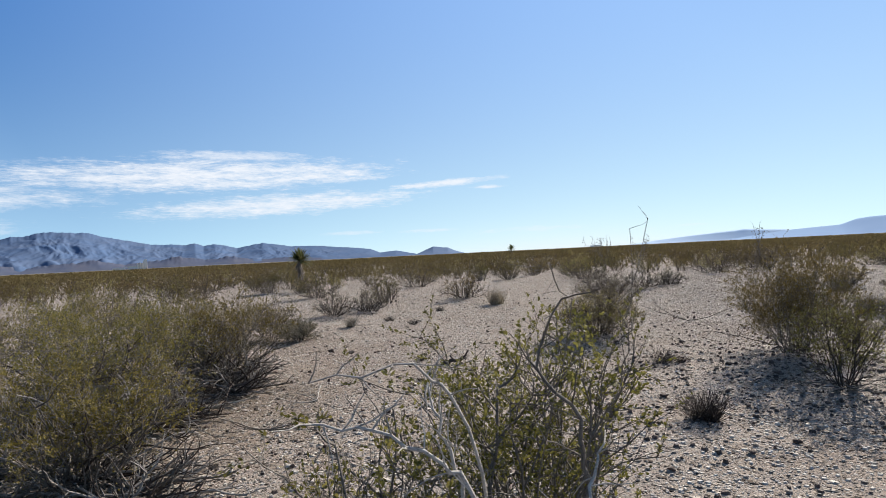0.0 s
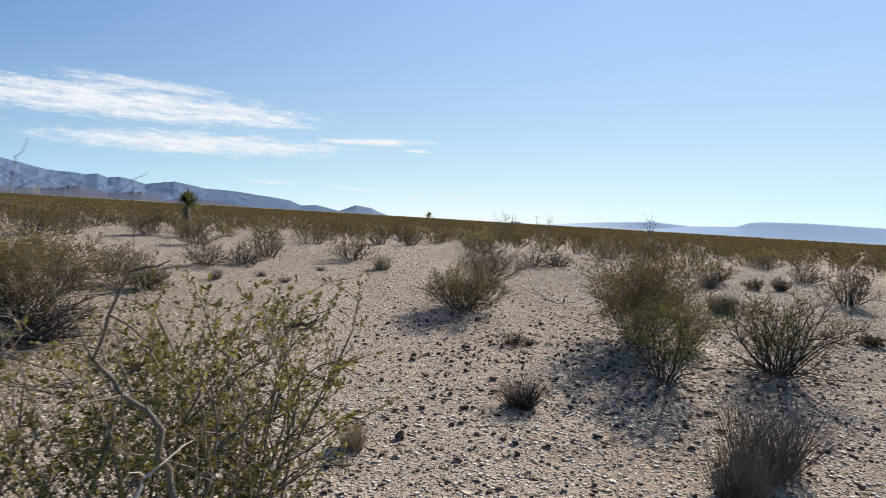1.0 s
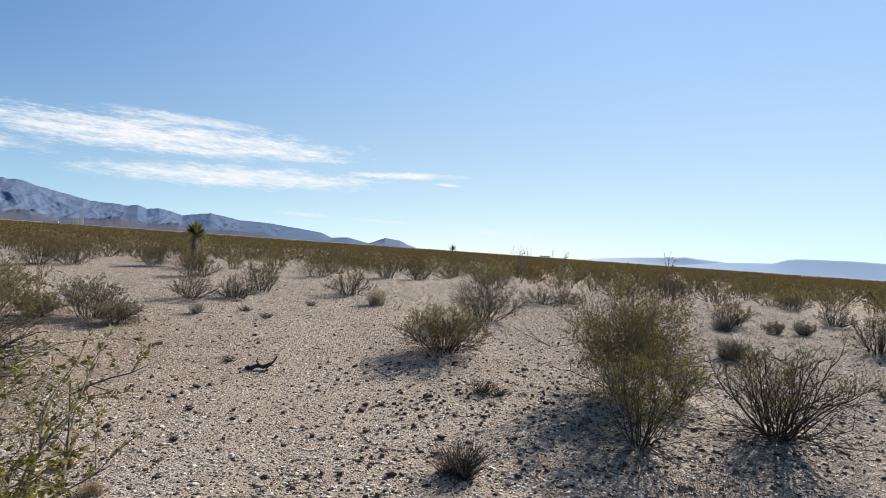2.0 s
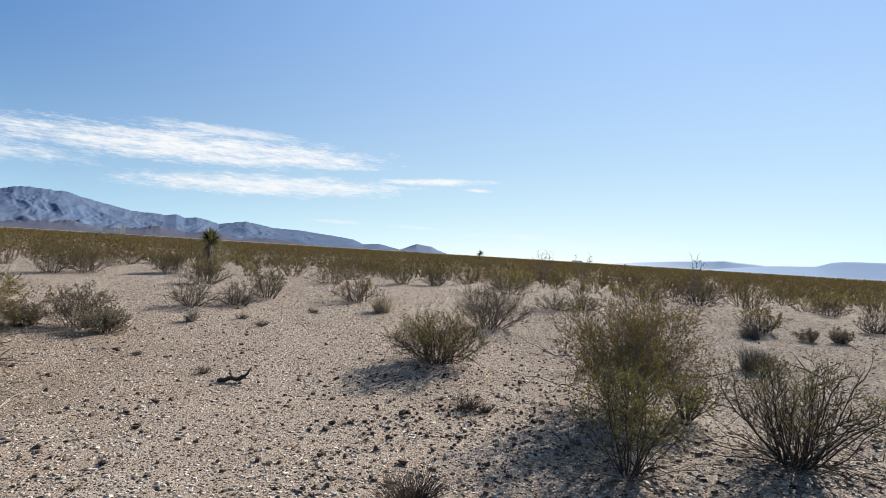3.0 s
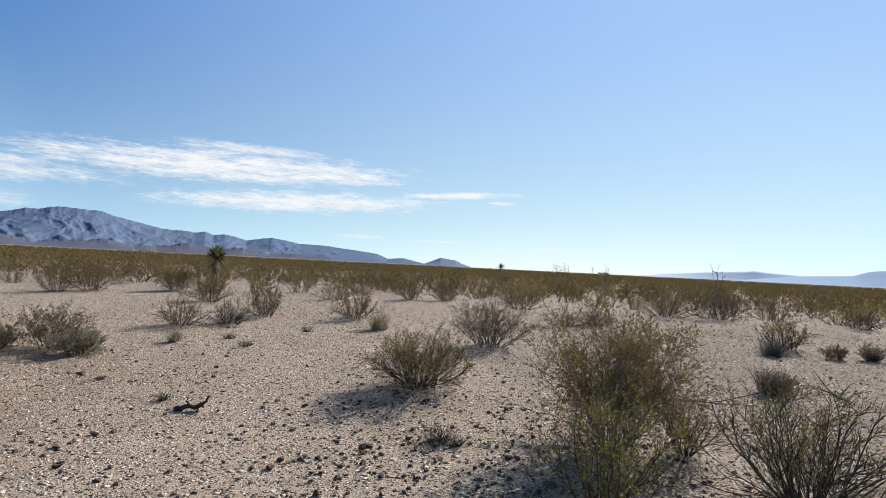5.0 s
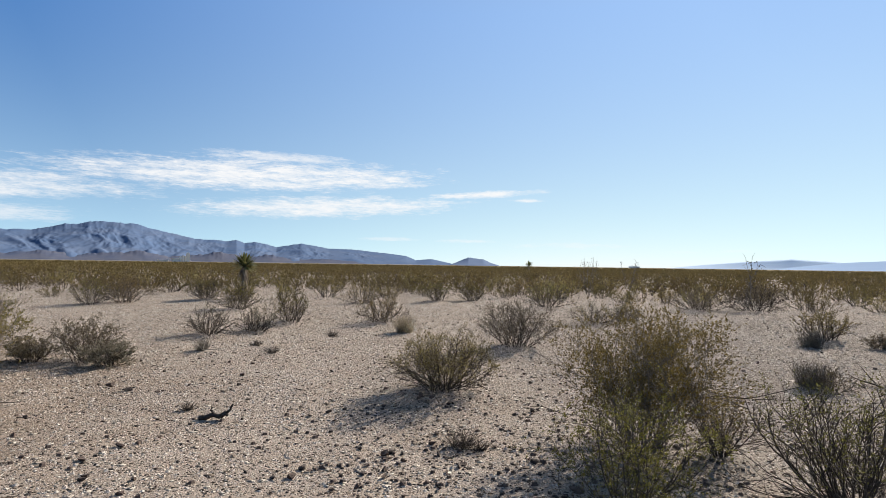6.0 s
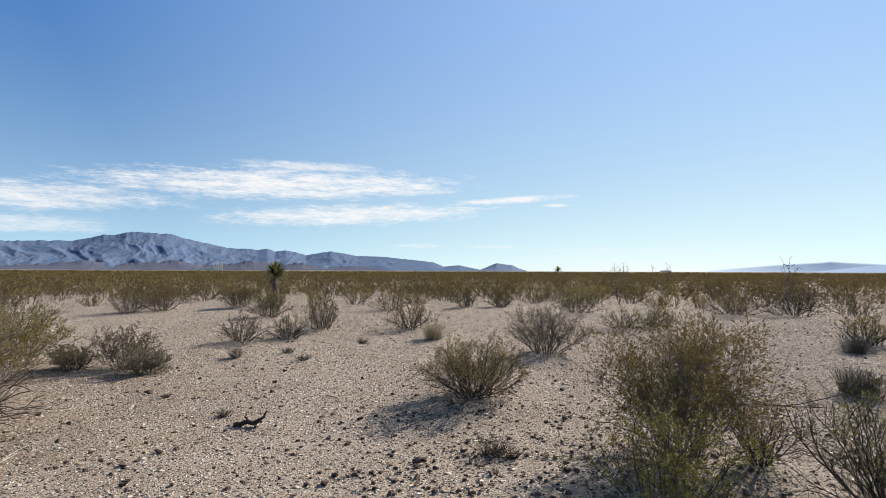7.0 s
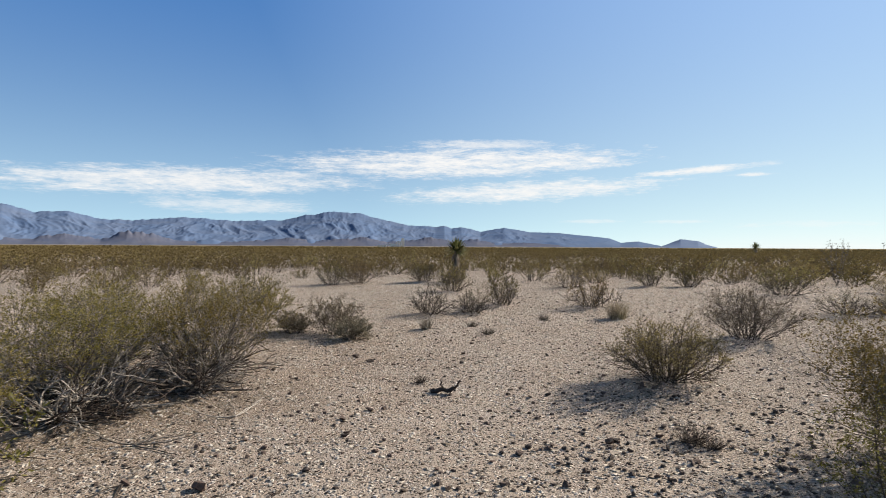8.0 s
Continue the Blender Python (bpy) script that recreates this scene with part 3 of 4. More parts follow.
# ---- near shrubs ----
def build_near():
    #          stems subs twigs leaves length leaf bark thick wiggle flat foot bare gap
    creosote = [(9, 7, 6, 10, 0.020, LEAF_FRESH, BARK, 0.0085, 0.42, 0.4, 0.10, 0.35, 0.75), (11, 7, 6, 10, 0.020, LEAF_FRESH, BARK, 0.0095, 0.42, 0.4, 0.10, 0.35, 0.75),
                (17, 8, 6, 14, 0.020, LEAF_FRESH, BARK, 0.0085, 0.36, 0.3, 0.10, 0.35, 0.75), (50, 9, 8, 11, 0.017, LEAF_GOLD, BARK, 0.0048, 0.28, 0.62, 0.12, 0.12, 0.6)]
    thicket_look = (40, 9, 7, 11, 0.019, LEAF_GOLD, BARK, 0.0075, 0.30, 0.5, 0.16, 0.42, 0.6)
    for k, (x, y, h, w) in enumerate(CREOSOTES):
        st, su, tw, le, size, leaf, bark, thick, wig, flat, foot, bare, gap = creosote[k] if k < 4 else thicket_look if k < 7 else (24, *thicket_look[1:])
        me = shrub_meshes("creosote", 100 + k, h, w, st, su, tw, le, size, bark, leaf, thick, 1.05, 5 if k < 3 else 4, wig, flat, True, foot, bare, gap)
        k -= 1
        first = k < 2
        extra = []
        if first:
            extra = dead_limbs(300 + k, 7, 1.1, 1.3, 0.0085, math.pi * 1.15, 3.6, (BARK_PALE, BARK))
        elif k in (3, 4, 5, 6):
            extra = dead_limbs(300 + k, 46, 0.95, 1.25, 0.0115, -0.9, 4.4, (BARK_GREY, BARK_DARK, BARK))
        elif k == 2:
            extra = dead_limbs(302, 10, 0.95, 0.7, 0.006, math.pi, 4.2, (BARK_DARK, BARK))
        root = place_shrub("creosote_bush", me, x, y, "olive-green creosote bush with bare grey stems on sandy gravel" if not extra else
                           "olive-green creosote bush with bare dead branches at its foot", "shrub", "creosote bushes", extra=extra)
        if k == 0:
            for j, bends in enumerate((((0.0, 0.0, 0.0), (0.12, -0.3, 0.75), (0.17, -0.62, 1.08), (0.14, -0.72, 1.25), (0.19, -0.74, 1.41)),
                                       ((0.02, 0.0, 0.0), (0.14, -0.25, 0.7), (0.21, -0.5, 1.1), (0.23, -0.52, 1.40)),
                                       ((0.0, 0.0, 0.0), (0.03, -0.3, 0.8), (0.06, -0.66, 1.24), (0.02, -0.72, 1.33), (-0.06, -0.75, 1.34)))):
                part("tall_twig", limb_mesh(bends, 0.0019, 40 + j), root, "thin bare twig rising above the bush")
            for j, (thick, bends) in enumerate(((0.012, ((0.0, 0.0, 0.0), (-0.07, -0.25, 0.45), (-0.14, -0.43, 0.83), (-0.22, -0.47, 0.91), (-0.35, -0.49, 0.97), (-0.49, -0.49, 1.0))),
                                                (0.008, ((0.0, 0.0, 0.0), (-0.07, -0.3, 0.65), (-0.17, -0.55, 1.07), (-0.24, -0.6, 1.14), (-0.46, -0.62, 1.12))),
                                                (0.011, ((-0.03, 0.0, 0.0), (-0.14, -0.3, 0.5), (-0.16, -0.4, 0.83), (-0.2, -0.42, 0.95), (-0.23, -0.4, 1.06))),
                                                (0.013, ((0.02, 0.0, 0.0), (0.2, -0.15, 0.7), (0.17, -0.2, 0.89), (0.06, -0.22, 1.05), (0.13, -0.25, 1.23))),
                                                (0.012, ((0.02, 0.0, 0.0), (0.08, -0.4, 0.68), (0.16, -0.36, 0.78), (0.21, -0.3, 0.86))))):
                part("dead_limb", limb_mesh(bends, 0.72 * thick, 60 + j, BARK_PALE if j != 3 else BARK), root, "gnarled bleached limb")
    looks = [(LEAF_DRY, BARK_DARK, 58, 9, 8, 5, "tawny drying shrub with dark twigs on bare gravel"), (LEAF_BROWN, BARK_DARK, 54, 8, 7, 5, "half-bare grey-brown shrub with sparse dull leaves"),
             (LEAF_DRY, BARK_DARK, 22, 7, 6, 2, "bare dark-twigged small shrub"), (LEAF, BARK_DARK, 36, 8, 6, 5, "open vase-shaped shrub of dark bare stems with few leaves"),
             (LEAF, BARK_DARK, 17, 8, 8, 9, "small creosote bush on one dark foot with open crown")]
    for k, (x, y, h, w) in enumerate(TAWNY):
        leaf, bark, st, su, tw, le, label = looks[k]
        me = shrub_meshes("dry_shrub", 150 + k, h, w, st, su, tw, le, 0.015, bark, leaf, 0.0075 if k == 3 else 0.0055, 1.1, 4, 0.33, 0.65 if k < 3 else 0.35, True, 0.18 if k < 2 else 0.07, 0.5 if k == 3 else 0.3, 0.7)
        extra = dead_limbs(320 + k, 22 if k == 3 else 10, 0.5 * w + 0.25, 0.8, 0.006, 0.0, 6.28, (BARK_DARK, BARK)) if k in (0, 3, 4) else ()
        place_shrub("dry_shrub", me, x, y, label, "shrub", "dry shrubs", extra=extra)
    for k, (x, y, h, w) in enumerate(MIDDLE):
        dry, dark = k in (2, 3, 12, 17, 18), k in (10, 11, 14, 16, 19)
        me = shrub_meshes("open_shrub", 200 + k, h, 1.12 * w, 34, 6, 4, 3 if dry else 8, 0.022, BARK_DARK, LEAF_GREY if dry else LEAF_BROWN if dark else (LEAF if k % 3 else LEAF_DRY), 0.0085, 1.1, 3, 0.30, 0.82, foot=0.2, bare=0.45)
        place_shrub("creosote_bush" if not dry else "dry_shrub", me, x, y,
                    "half-bare grey dry shrub on gravel" if dry else "dark brown leafy shrub on gravel" if dark else "small olive creosote bush fanning out from dark stems", "shrub", "dry shrubs" if dry else "creosote bushes")
    for k, (x, y, h, w) in enumerate(LOW):
        me = shrub_meshes("low_shrub", 260 + k, h, w, 34 if k < 3 else 22, 7, 5, 9 if k < 3 else 5, 0.018, BARK_DARK if k < 3 else BARK, LEAF_GREY if k == 1 else LEAF_BROWN, 0.005, 1.05, 3, 0.34, 0.7, bare=0.05)
        place_shrub("low_brown_shrub", me, x, y, "low brown leafy shrub with grey twigs" if k < 3 else "small low grey-brown shrub on gravel", "shrub", "low brown shrubs")
    # bare dead bushes along the thicket's edge
    for k, (x, y, r) in enumerate(((-2.62, 5.4, 0.9), (-2.3, 6.6, 0.75), (-3.2, 4.75, 0.9), (-1.95, 3.9, 0.7), (-2.72, 5.98, 0.85), (-2.5, 7.0, 0.75), (-3.3, 5.6, 0.9))):
        root = new("dead_bush")
        root.matrix_basis = Matrix.Translation((x, y, ground_z(x, y)))
        for me in dead_limbs(340 + k, 40, r, 1.0, 0.0125, 0.0, 6.28, (BARK, BARK_DARK, BARK_GREY) if k % 2 else (BARK_GREY, BARK_DARK)):
            part("dead_limb", me, root)
        tagged(root, "leafless dead bush of tangled bleached branches", "dead bush", "dead bushes")


build_near()


def build_plain():
    """Bushes of the plain: single ones as far as they can be told apart, then joined brush."""
    rng = random.Random(5)
    kinds, far_kinds = [], []
    for k in range(9):
        h, w = 0.74 + 0.04 * k, 1.2 + 0.08 * k
        leaf = LEAF_FAR if k % 4 else LEAF_DRY
        kinds.append(shrub_meshes("plain_bush", 400 + k, h, w, 24, 5, 0, 19, 0.034, BARK_FAR, leaf, 0.009, 1.1, 3, 0.26, 0.8, foot=0.2, bare=0.35))
        far_kinds.append(shrub_meshes("plain_bush", 420 + k, h, w, 14, 4, 0, 15, 0.052, BARK_FAR, leaf, 0.011, 1.1, 3, 0.26, 0.8, foot=0.2, bare=0.3))
    taken = [(x, y) for x, y, h, w in CREOSOTES + TAWNY + MIDDLE + LOW] + [(-5.0, 20.85)]
    count = 0
    while count < 285:
        az, d = radians(rng.uniform(-64, 50)), math.sqrt(rng.uniform(14.5 ** 2, 38.0 ** 2))
        x, y = d * math.sin(az), d * math.cos(az)
        if d < 22 and abs(math.degrees(az) - 3) < 44:
            continue
        if any((x - p) ** 2 + (y - q) ** 2 < 1.3 for p, q in taken):
            continue
        taken.append((x, y))
        place_shrub("creosote_bush", (kinds if d < 25 else far_kinds)[rng.randrange(9)], x, y, "olive-green creosote bush on the open plain", "shrub", "creosote bushes of the plain",
                    rng.uniform(0, 6.28), rng.uniform(0.62, 0.95) if d < 24 else rng.uniform(0.75, 1.1))
        count += 1
    # joined brush
    wood, green = Builder(), Builder()
    for lo, hi, n, clumps, size in ((29, 95, 2700, 68, 0.112), (95, 190, 2800, 26, 0.28), (190, 420, 2600, 7, 0.75)):
        for _ in range(n):
            az, d = radians(rng.uniform(-66, 52)), math.sqrt(rng.uniform(lo * lo, hi * hi))
            x, y = d * math.sin(az), d * math.cos(az)
            z, h, w = 0.33, rng.uniform(0.65, 1.08), rng.uniform(1.2, 2.1)
            for _ in range(clumps):
                u, b = rng.random() ** 0.5, rng.uniform(0, 6.28)
                c = Vector((x + 0.5 * w * u * math.cos(b), y + 0.5 * w * u * math.sin(b), z + h * rng.uniform(0.15, 1.0) * math.sqrt(1 - 0.5 * u * u)))
                al = unit(rng) * size * rng.uniform(0.3, 0.7)
                green.blade(c, al, al.cross(unit(rng)).normalized() * size * rng.uniform(0.2, 0.45))
            if lo < 60:
                for _ in range(3):
                    b = rng.uniform(0, 6.28)
                    wood.tube([Vector((x, y, z - 0.03)), Vector((x + 0.3 * w * math.cos(b), y + 0.3 * w * math.sin(b), z + 0.6 * h))], 0.02, 0.012, 3)
    tagged(new("distant_brush", mesh_of("distant_brush", green.v, green.f, LEAF_FAR)), "olive-brown creosote brush covering the far plain", "brush", kind="stuff")
    tagged(new("distant_brush_wood", mesh_of("distant_brush_wood", wood.v, wood.f, BARK_DARK)), "dark stems of the brush on the plain", "brush", kind="stuff")
    # tall dry stalks that rise above the brush: x, y, height, stalks
    for x, y, h, n in ((7.2, 25.5, 1.62, 5), (8.7, 25.2, 1.6, 4), (10.9, 20.0, 1.68, 3), (9.6, 36.0, 1.7, 3)):
        r = random.Random(int(x * 10))
        root = new("dry_stalk_shrub")
        root.matrix_basis = Matrix.Translation((x, y, ground_z(x, y)))
        for _ in range(n):
            b, a = Builder(), r.uniform(0, 6.28)
            pts = crooked(r, Vector((0, 0, -0.04)), Vector((0.35 * math.cos(a), 0.35 * math.sin(a), 1)), h * r.uniform(0.85, 1.05), 8, 0.14)
            b.tube(pts, 0.010, 0.005, 4)
            for i in range(4, 9):
                b.tube(crooked(r, pts[i], unit(r) + Vector((0, 0, 0.7)), 0.2, 3, 0.2), 0.005, 0.003, 3)
                for _ in range(3):
                    al = unit(r) * 0.035
                    b.blade(pts[i] + unit(r) * 0.14, al, al.cross(unit(r)).normalized() * 0.02)
            part("stalk", mesh_of("stalk", b.v, b.f, BARK), root)
        tagged(root, "tall thin dry stalks rising above the brush", "shrub", "tall stalk shrubs")


build_plain()


# ---- tufts and dead wood ----
def build_tuft(name, x, y, h, w, blades, mat, seed, label, lean=0.9):
    rng = random.Random(seed)
    root = new(name)
    root.matrix_basis = Matrix.Translation((x, y, ground_z(x, y)))
    for c in range(3):
        b = Builder()
        ox, oy = 0.16 * w * math.cos(2.1 * c + seed), 0.16 * w * math.sin(2.1 * c + seed)
        for _ in range(blades // 3):
            a, u = rng.uniform(0, 6.28), rng.random() ** 0.6
            d = Vector((math.cos(a) * u * lean, math.sin(a) * u * lean, 1)).normalized()
            L = min(h * rng.uniform(0.55, 1.05) / max(d.z, 0.45), 0.62 * max(w, h))
            pts = crooked(rng, Vector((ox + rng.uniform(-0.1, 0.1) * w, oy + rng.uniform(-0.1, 0.1) * w, -0.015)), d, L, 3, 0.16)
            b.tube(pts, 0.0019, 0.0007, 3)
        part("clump", mesh_of(name, b.v, b.f, mat), root)
    tagged(root, label, "tuft", name.replace("_", " ") + "s")


DARK_TUFTS = [(2.1, 4.98, 0.28, 0.42), (-0.3, 8.08, 0.13, 0.17), (2.6, 7.1, 0.2, 0.34), (-1.08, 11.85, 0.13, 0.27), (-0.55, 11.2, 0.13, 0.26), (-0.05, 13.1, 0.18, 0.24), (10.1, 12.2, 0.25, 0.36), (2.75, 7.0, 0.12, 0.2)]
STRAW_TUFTS = [(3.4, 3.9, 0.48, 0.8), (0.8, 4.22, 0.22, 0.28), (1.25, 13.7, 0.4, 0.62), (-1.75, 11.3, 0.3, 0.3), (6.8, 9.5, 0.34, 0.6), (3.0, 3.6, 0.36, 0.5), (-0.1, 4.6, 0.08, 0.3), (8.6, 12.6, 0.35, 0.6)]
for k, (x, y, h, w) in enumerate(DARK_TUFTS):
    build_tuft("dark_tuft", x, y, h, w, int(60 + (260 if w < 0.4 else 800) * w), BARK_DARK, 600 + k, "low dark brown dead tuft on gravel", 1.5)
for k, (x, y, h, w) in enumerate(STRAW_TUFTS):
    build_tuft("straw_tuft", x, y, h, w, int(100 + 520 * w), STRAW if h < 0.3 or k == 2 else GREY_STRAW, 620 + k, "pale dry straw-coloured tuft of fine stems" if h < 0.3 or k == 2 else "grey tuft of fine dead stems", 0.75)


def build_dead_wood():
    rng = random.Random(77)
    for x, y, length, n, rise, mat, label in ((-0.92, 4.77, 0.34, 4, 0.12, BARK_DARK, "thin dry twig lying on gravel"),
                                              (-1.71, 11.25, 0.55, 5, 1.6, BARK_PALE, "bleached dead snag standing in gravel"), (0.55, 9.0, 0.3, 2, 0.03, BARK_DARK, "thin dry twig lying on gravel"),
                                              (5.6, 8.9, 1.0, 6, 0.1, BARK_DARK, "thin dry branch lying on gravel"), (7.6, 9.4, 0.8, 5, 0.5, BARK_DARK, "crooked bare fallen branch on gravel"),
                                              (4.1, 9.9, 1.5, 4, 0.12, BARK, "long grey fallen branch on gravel"), (-1.3, 6.2, 0.7, 4, 0.1, BARK_PALE, "bleached twig lying on gravel"),
                                              (-0.9, 3.4, 0.9, 6, 0.2, BARK_PALE, "bleached twig lying on gravel"), (-1.5, 5.3, 0.8, 6, 0.15, BARK, "grey dry twig lying on gravel")):
        ob = new("dead_wood")
        ob.matrix_basis = Matrix.Translation((x, y, ground_z(x, y)))
        a0 = rng.uniform(0, 6.28)
        for k in range(n):
            b = Builder()
            a = a0 + rng.uniform(-0.7, 0.7) + (math.pi if k % 3 == 2 else 0)
            pts = crooked(rng, Vector((0, 0, 0.012)), Vector((math.cos(a), math.sin(a), rise * rng.uniform(0.2, 1.0))), length * rng.uniform(0.4, 0.8), 5, 0.22)
            for p in pts:
                p.z = max(p.z, 0.006)
            b.tube(pts, 0.013 if mat is BARK_DARK and rise > 0.4 else 0.006, 0.003, 5)
            part("twig", mesh_of("dead_twig", b.v, b.f, mat, True), ob)
        tagged(ob, label, "dead wood", "pieces of dead wood")


build_dead_wood()
stub = new("dead_wood")
stub.matrix_basis = Matrix.Translation((0.15, 7.76, ground_z(0.15, 7.76)))
for j, (thick, bends) in enumerate(((0.03, ((-0.17, 0.0, 0.01), (-0.06, 0.01, 0.03), (0.05, 0.0, 0.045), (0.13, 0.01, 0.09), (0.17, 0.01, 0.16))),
                                    (0.016, ((-0.03, 0.0, 0.03), (-0.05, 0.01, 0.09), (-0.055, 0.0, 0.13))),
                                    (0.02, ((0.02, 0.02, 0.03), (0.09, -0.02, 0.05), (0.14, -0.05, 0.07))))):
    part("stub", limb_mesh(bends, thick, 90 + j, BARK_DARK, False), stub)
tagged(stub, "dark weathered stub of dead wood on gravel", "dead wood", "pieces of dead wood")


# ---- far works, trailer and dry flat ----
def block(bm, x, y, z, sx, sy, sz, bevel=0.0):
    m = Matrix.Translation((x, y, z + sz / 2)) @ Matrix.Diagonal((sx, sy, sz, 1))
    bmesh.ops.create_cube(bm, size=1.0, matrix=m)


def works_part(name, root, mat, shapes, label=""):
    bm = bmesh.new()
    for kind, x, y, z, sx, sy, sz in shapes:
        if kind == "box":
            block(bm, x, y, z, sx, sy, sz)
        else:
            bmesh.ops.create_cone(bm, cap_ends=True, segments=14, radius1=sx, radius2=sy, depth=sz, matrix=Matrix.Translation((x, y, z + sz / 2)))
    me = bpy.data.meshes.new(name)
    bm.to_mesh(me)
    bm.free()
    me.materials.append(mat)
    return part(name, me, root, label)


def build_far():
    works = new("industrial_works")
    works.matrix_basis = Matrix.Translation((-1055, 1945, 0)) @ Matrix.Rotation(radians(27), 4, "Z") @ Matrix.Diagonal((1.0, 1.0, 0.8, 1))
    works_part("tower", works, CONCRETE, [("box", 40, 0, 0, 12, 12, 36), ("box", 40, 0, 36, 8, 8, 5)])
    works_part("hall", works, CONCRETE, [("box", 10, 0, 0, 44, 18, 15)])
    works_part("annexe", works, CONCRETE, [("box", -40, 6, 0, 36, 16, 8)])
    for x, h in ((24, 27), (31, 24), (16, 21)):
        works_part("silo", works, CONCRETE, [("cone", x, -8, 0, 3.4, 3.4, h), ("cone", x, -8, h, 3.4, 0.6, 3)])
    works_part("conveyor", works, CONCRETE, [("box", -14, 0, 10, 30, 2.5, 2.5)])
    tagged(works, "pale industrial works with tower and silos far across the plain", "industrial plant")
    for x, y, length, label in ((-2340, 1965, 26, "white trailer far out on the plain"), (2600, 3020, 150, "long white shed far out on the plain"), (900, 3310, 60, "white shed far out on the plain")):
        root = new("white_shed")
        root.matrix_basis = Matrix.Translation((x, y, 0)) @ Matrix.Rotation(-math.atan2(x, y), 4, "Z")
        works_part("body", root, WHITE, [("box", 0, 0, 0, length, 10, 7)])
        works_part("roof", root, WHITE, [("box", 0, 0, 7, length * 1.02, 11, 1.2)])
        tagged(root, label, "shed", "far white sheds")
    bm = bmesh.new()
    for k in range(60):
        a = radians(-72 + 70 * k / 59)
        wob = 40 * math.sin(k * 1.7)
        row = [bm.verts.new((d * math.sin(a), d * math.cos(a), z)) for d, z in ((2250 + wob, 0.8), (2445, 1.6))]
        if k:
            bm.faces.new((last[0], row[0], row[1], last[1]))
        last = row
    me = bpy.data.meshes.new("dry_flat")
    bm.to_mesh(me)
    bm.free()
    me.materials.append(PLAYA)
    tagged(new("backdrop_dry_flat", me), "pale dry flat along the foot of the range", "ground", kind="structure")


build_far()


# ---- yuccas ----
def build_yucca(x, y, trunk_h, leaf_len, seed, label, leaves=110):
    rng = random.Random(seed)
    root = new("yucca")
    root.matrix_basis = Matrix.Translation((x, y, ground_z(x, y)))
    trunk = Builder()
    pts = crooked(rng, Vector((0, 0, -0.05)), Vector((0.04, 0, 1)), trunk_h + 0.05, 7, 0.06)
    trunk.tube(pts, 0.085, 0.07, 9)
    part("trunk", mesh_of("yucca_trunk", trunk.v, trunk.f, YUCCA_DEAD, True), root)
    top = pts[-1]
    for name, mat, n, lo, hi, length in (("rosette", YUCCA_LEAF, leaves, -22, 80, leaf_len), ("dead_skirt", YUCCA_DEAD, leaves, -86, -50, leaf_len * 0.75)):
        b = Builder()
        for _ in range(n):
            a, e = rng.uniform(0, 6.28), radians(rng.uniform(lo, hi))
            d = Vector((math.cos(a) * math.cos(e), math.sin(a) * math.cos(e), math.sin(e)))
            start = top + Vector((0, 0, rng.uniform(-0.06, 0.05))) if name == "rosette" else pts[rng.randrange(3, 8)]
            L = length * rng.uniform(0.75, 1.05)
            side = d.cross(Vector((0, 0, 1)))
            side = (side.normalized() if side.length > 0.01 else Vector((1, 0, 0))) * 0.028
            mid, tip = start + d * L * 0.55, start + d * L + Vector((0, 0, -0.05 * L))
            o = len(b.v)
            b.v += [start - side * 0.6, start + side * 0.6, mid + side, mid - side, tip, mid + side.cross(d) * 0.35]
            b.f += [(o, o + 1, o + 2, o + 5), (o, o + 5, o + 3), (o + 3, o + 5, o + 4), (o + 5, o + 2, o + 4)]
        part(name, mesh_of("yucca_" + name, b.v, b.f, mat), root, "brown dead leaves hanging down the trunk" if name == "dead_skirt" else "")
    tagged(root, label, "yucca", "yuccas")


build_yucca(-5.0, 20.85, 1.12, 0.56, 1, "single-trunked yucca with a rosette of stiff green blades", 150)
build_yucca(9.54, 78.0, 1.3, 0.8, 2, "far dark yucca above the brush", 130)


# ---- stones ----
def rock_mesh(name, seed):
    rng = random.Random(seed)
    bm = bmesh.new()
    bmesh.ops.create_icosphere(bm, subdivisions=2, radius=0.5)
    cuts = [(unit(rng), rng.uniform(0.16, 0.36)) for _ in range(9)]
    for v in bm.verts:
        for n, d in cuts:
            over = v.co.dot(n) - d
            if over > 0:
                v.co -= n * over
        v.co += v.co * 0.12 * noise.noise(v.co * 4 + Vector((seed, 0, 0)))
        v.co.z *= 0.72
    me = bpy.data.meshes.new(name)
    bm.to_mesh(me)
    bm.free()
    me.materials.append(ROCK)
    return me


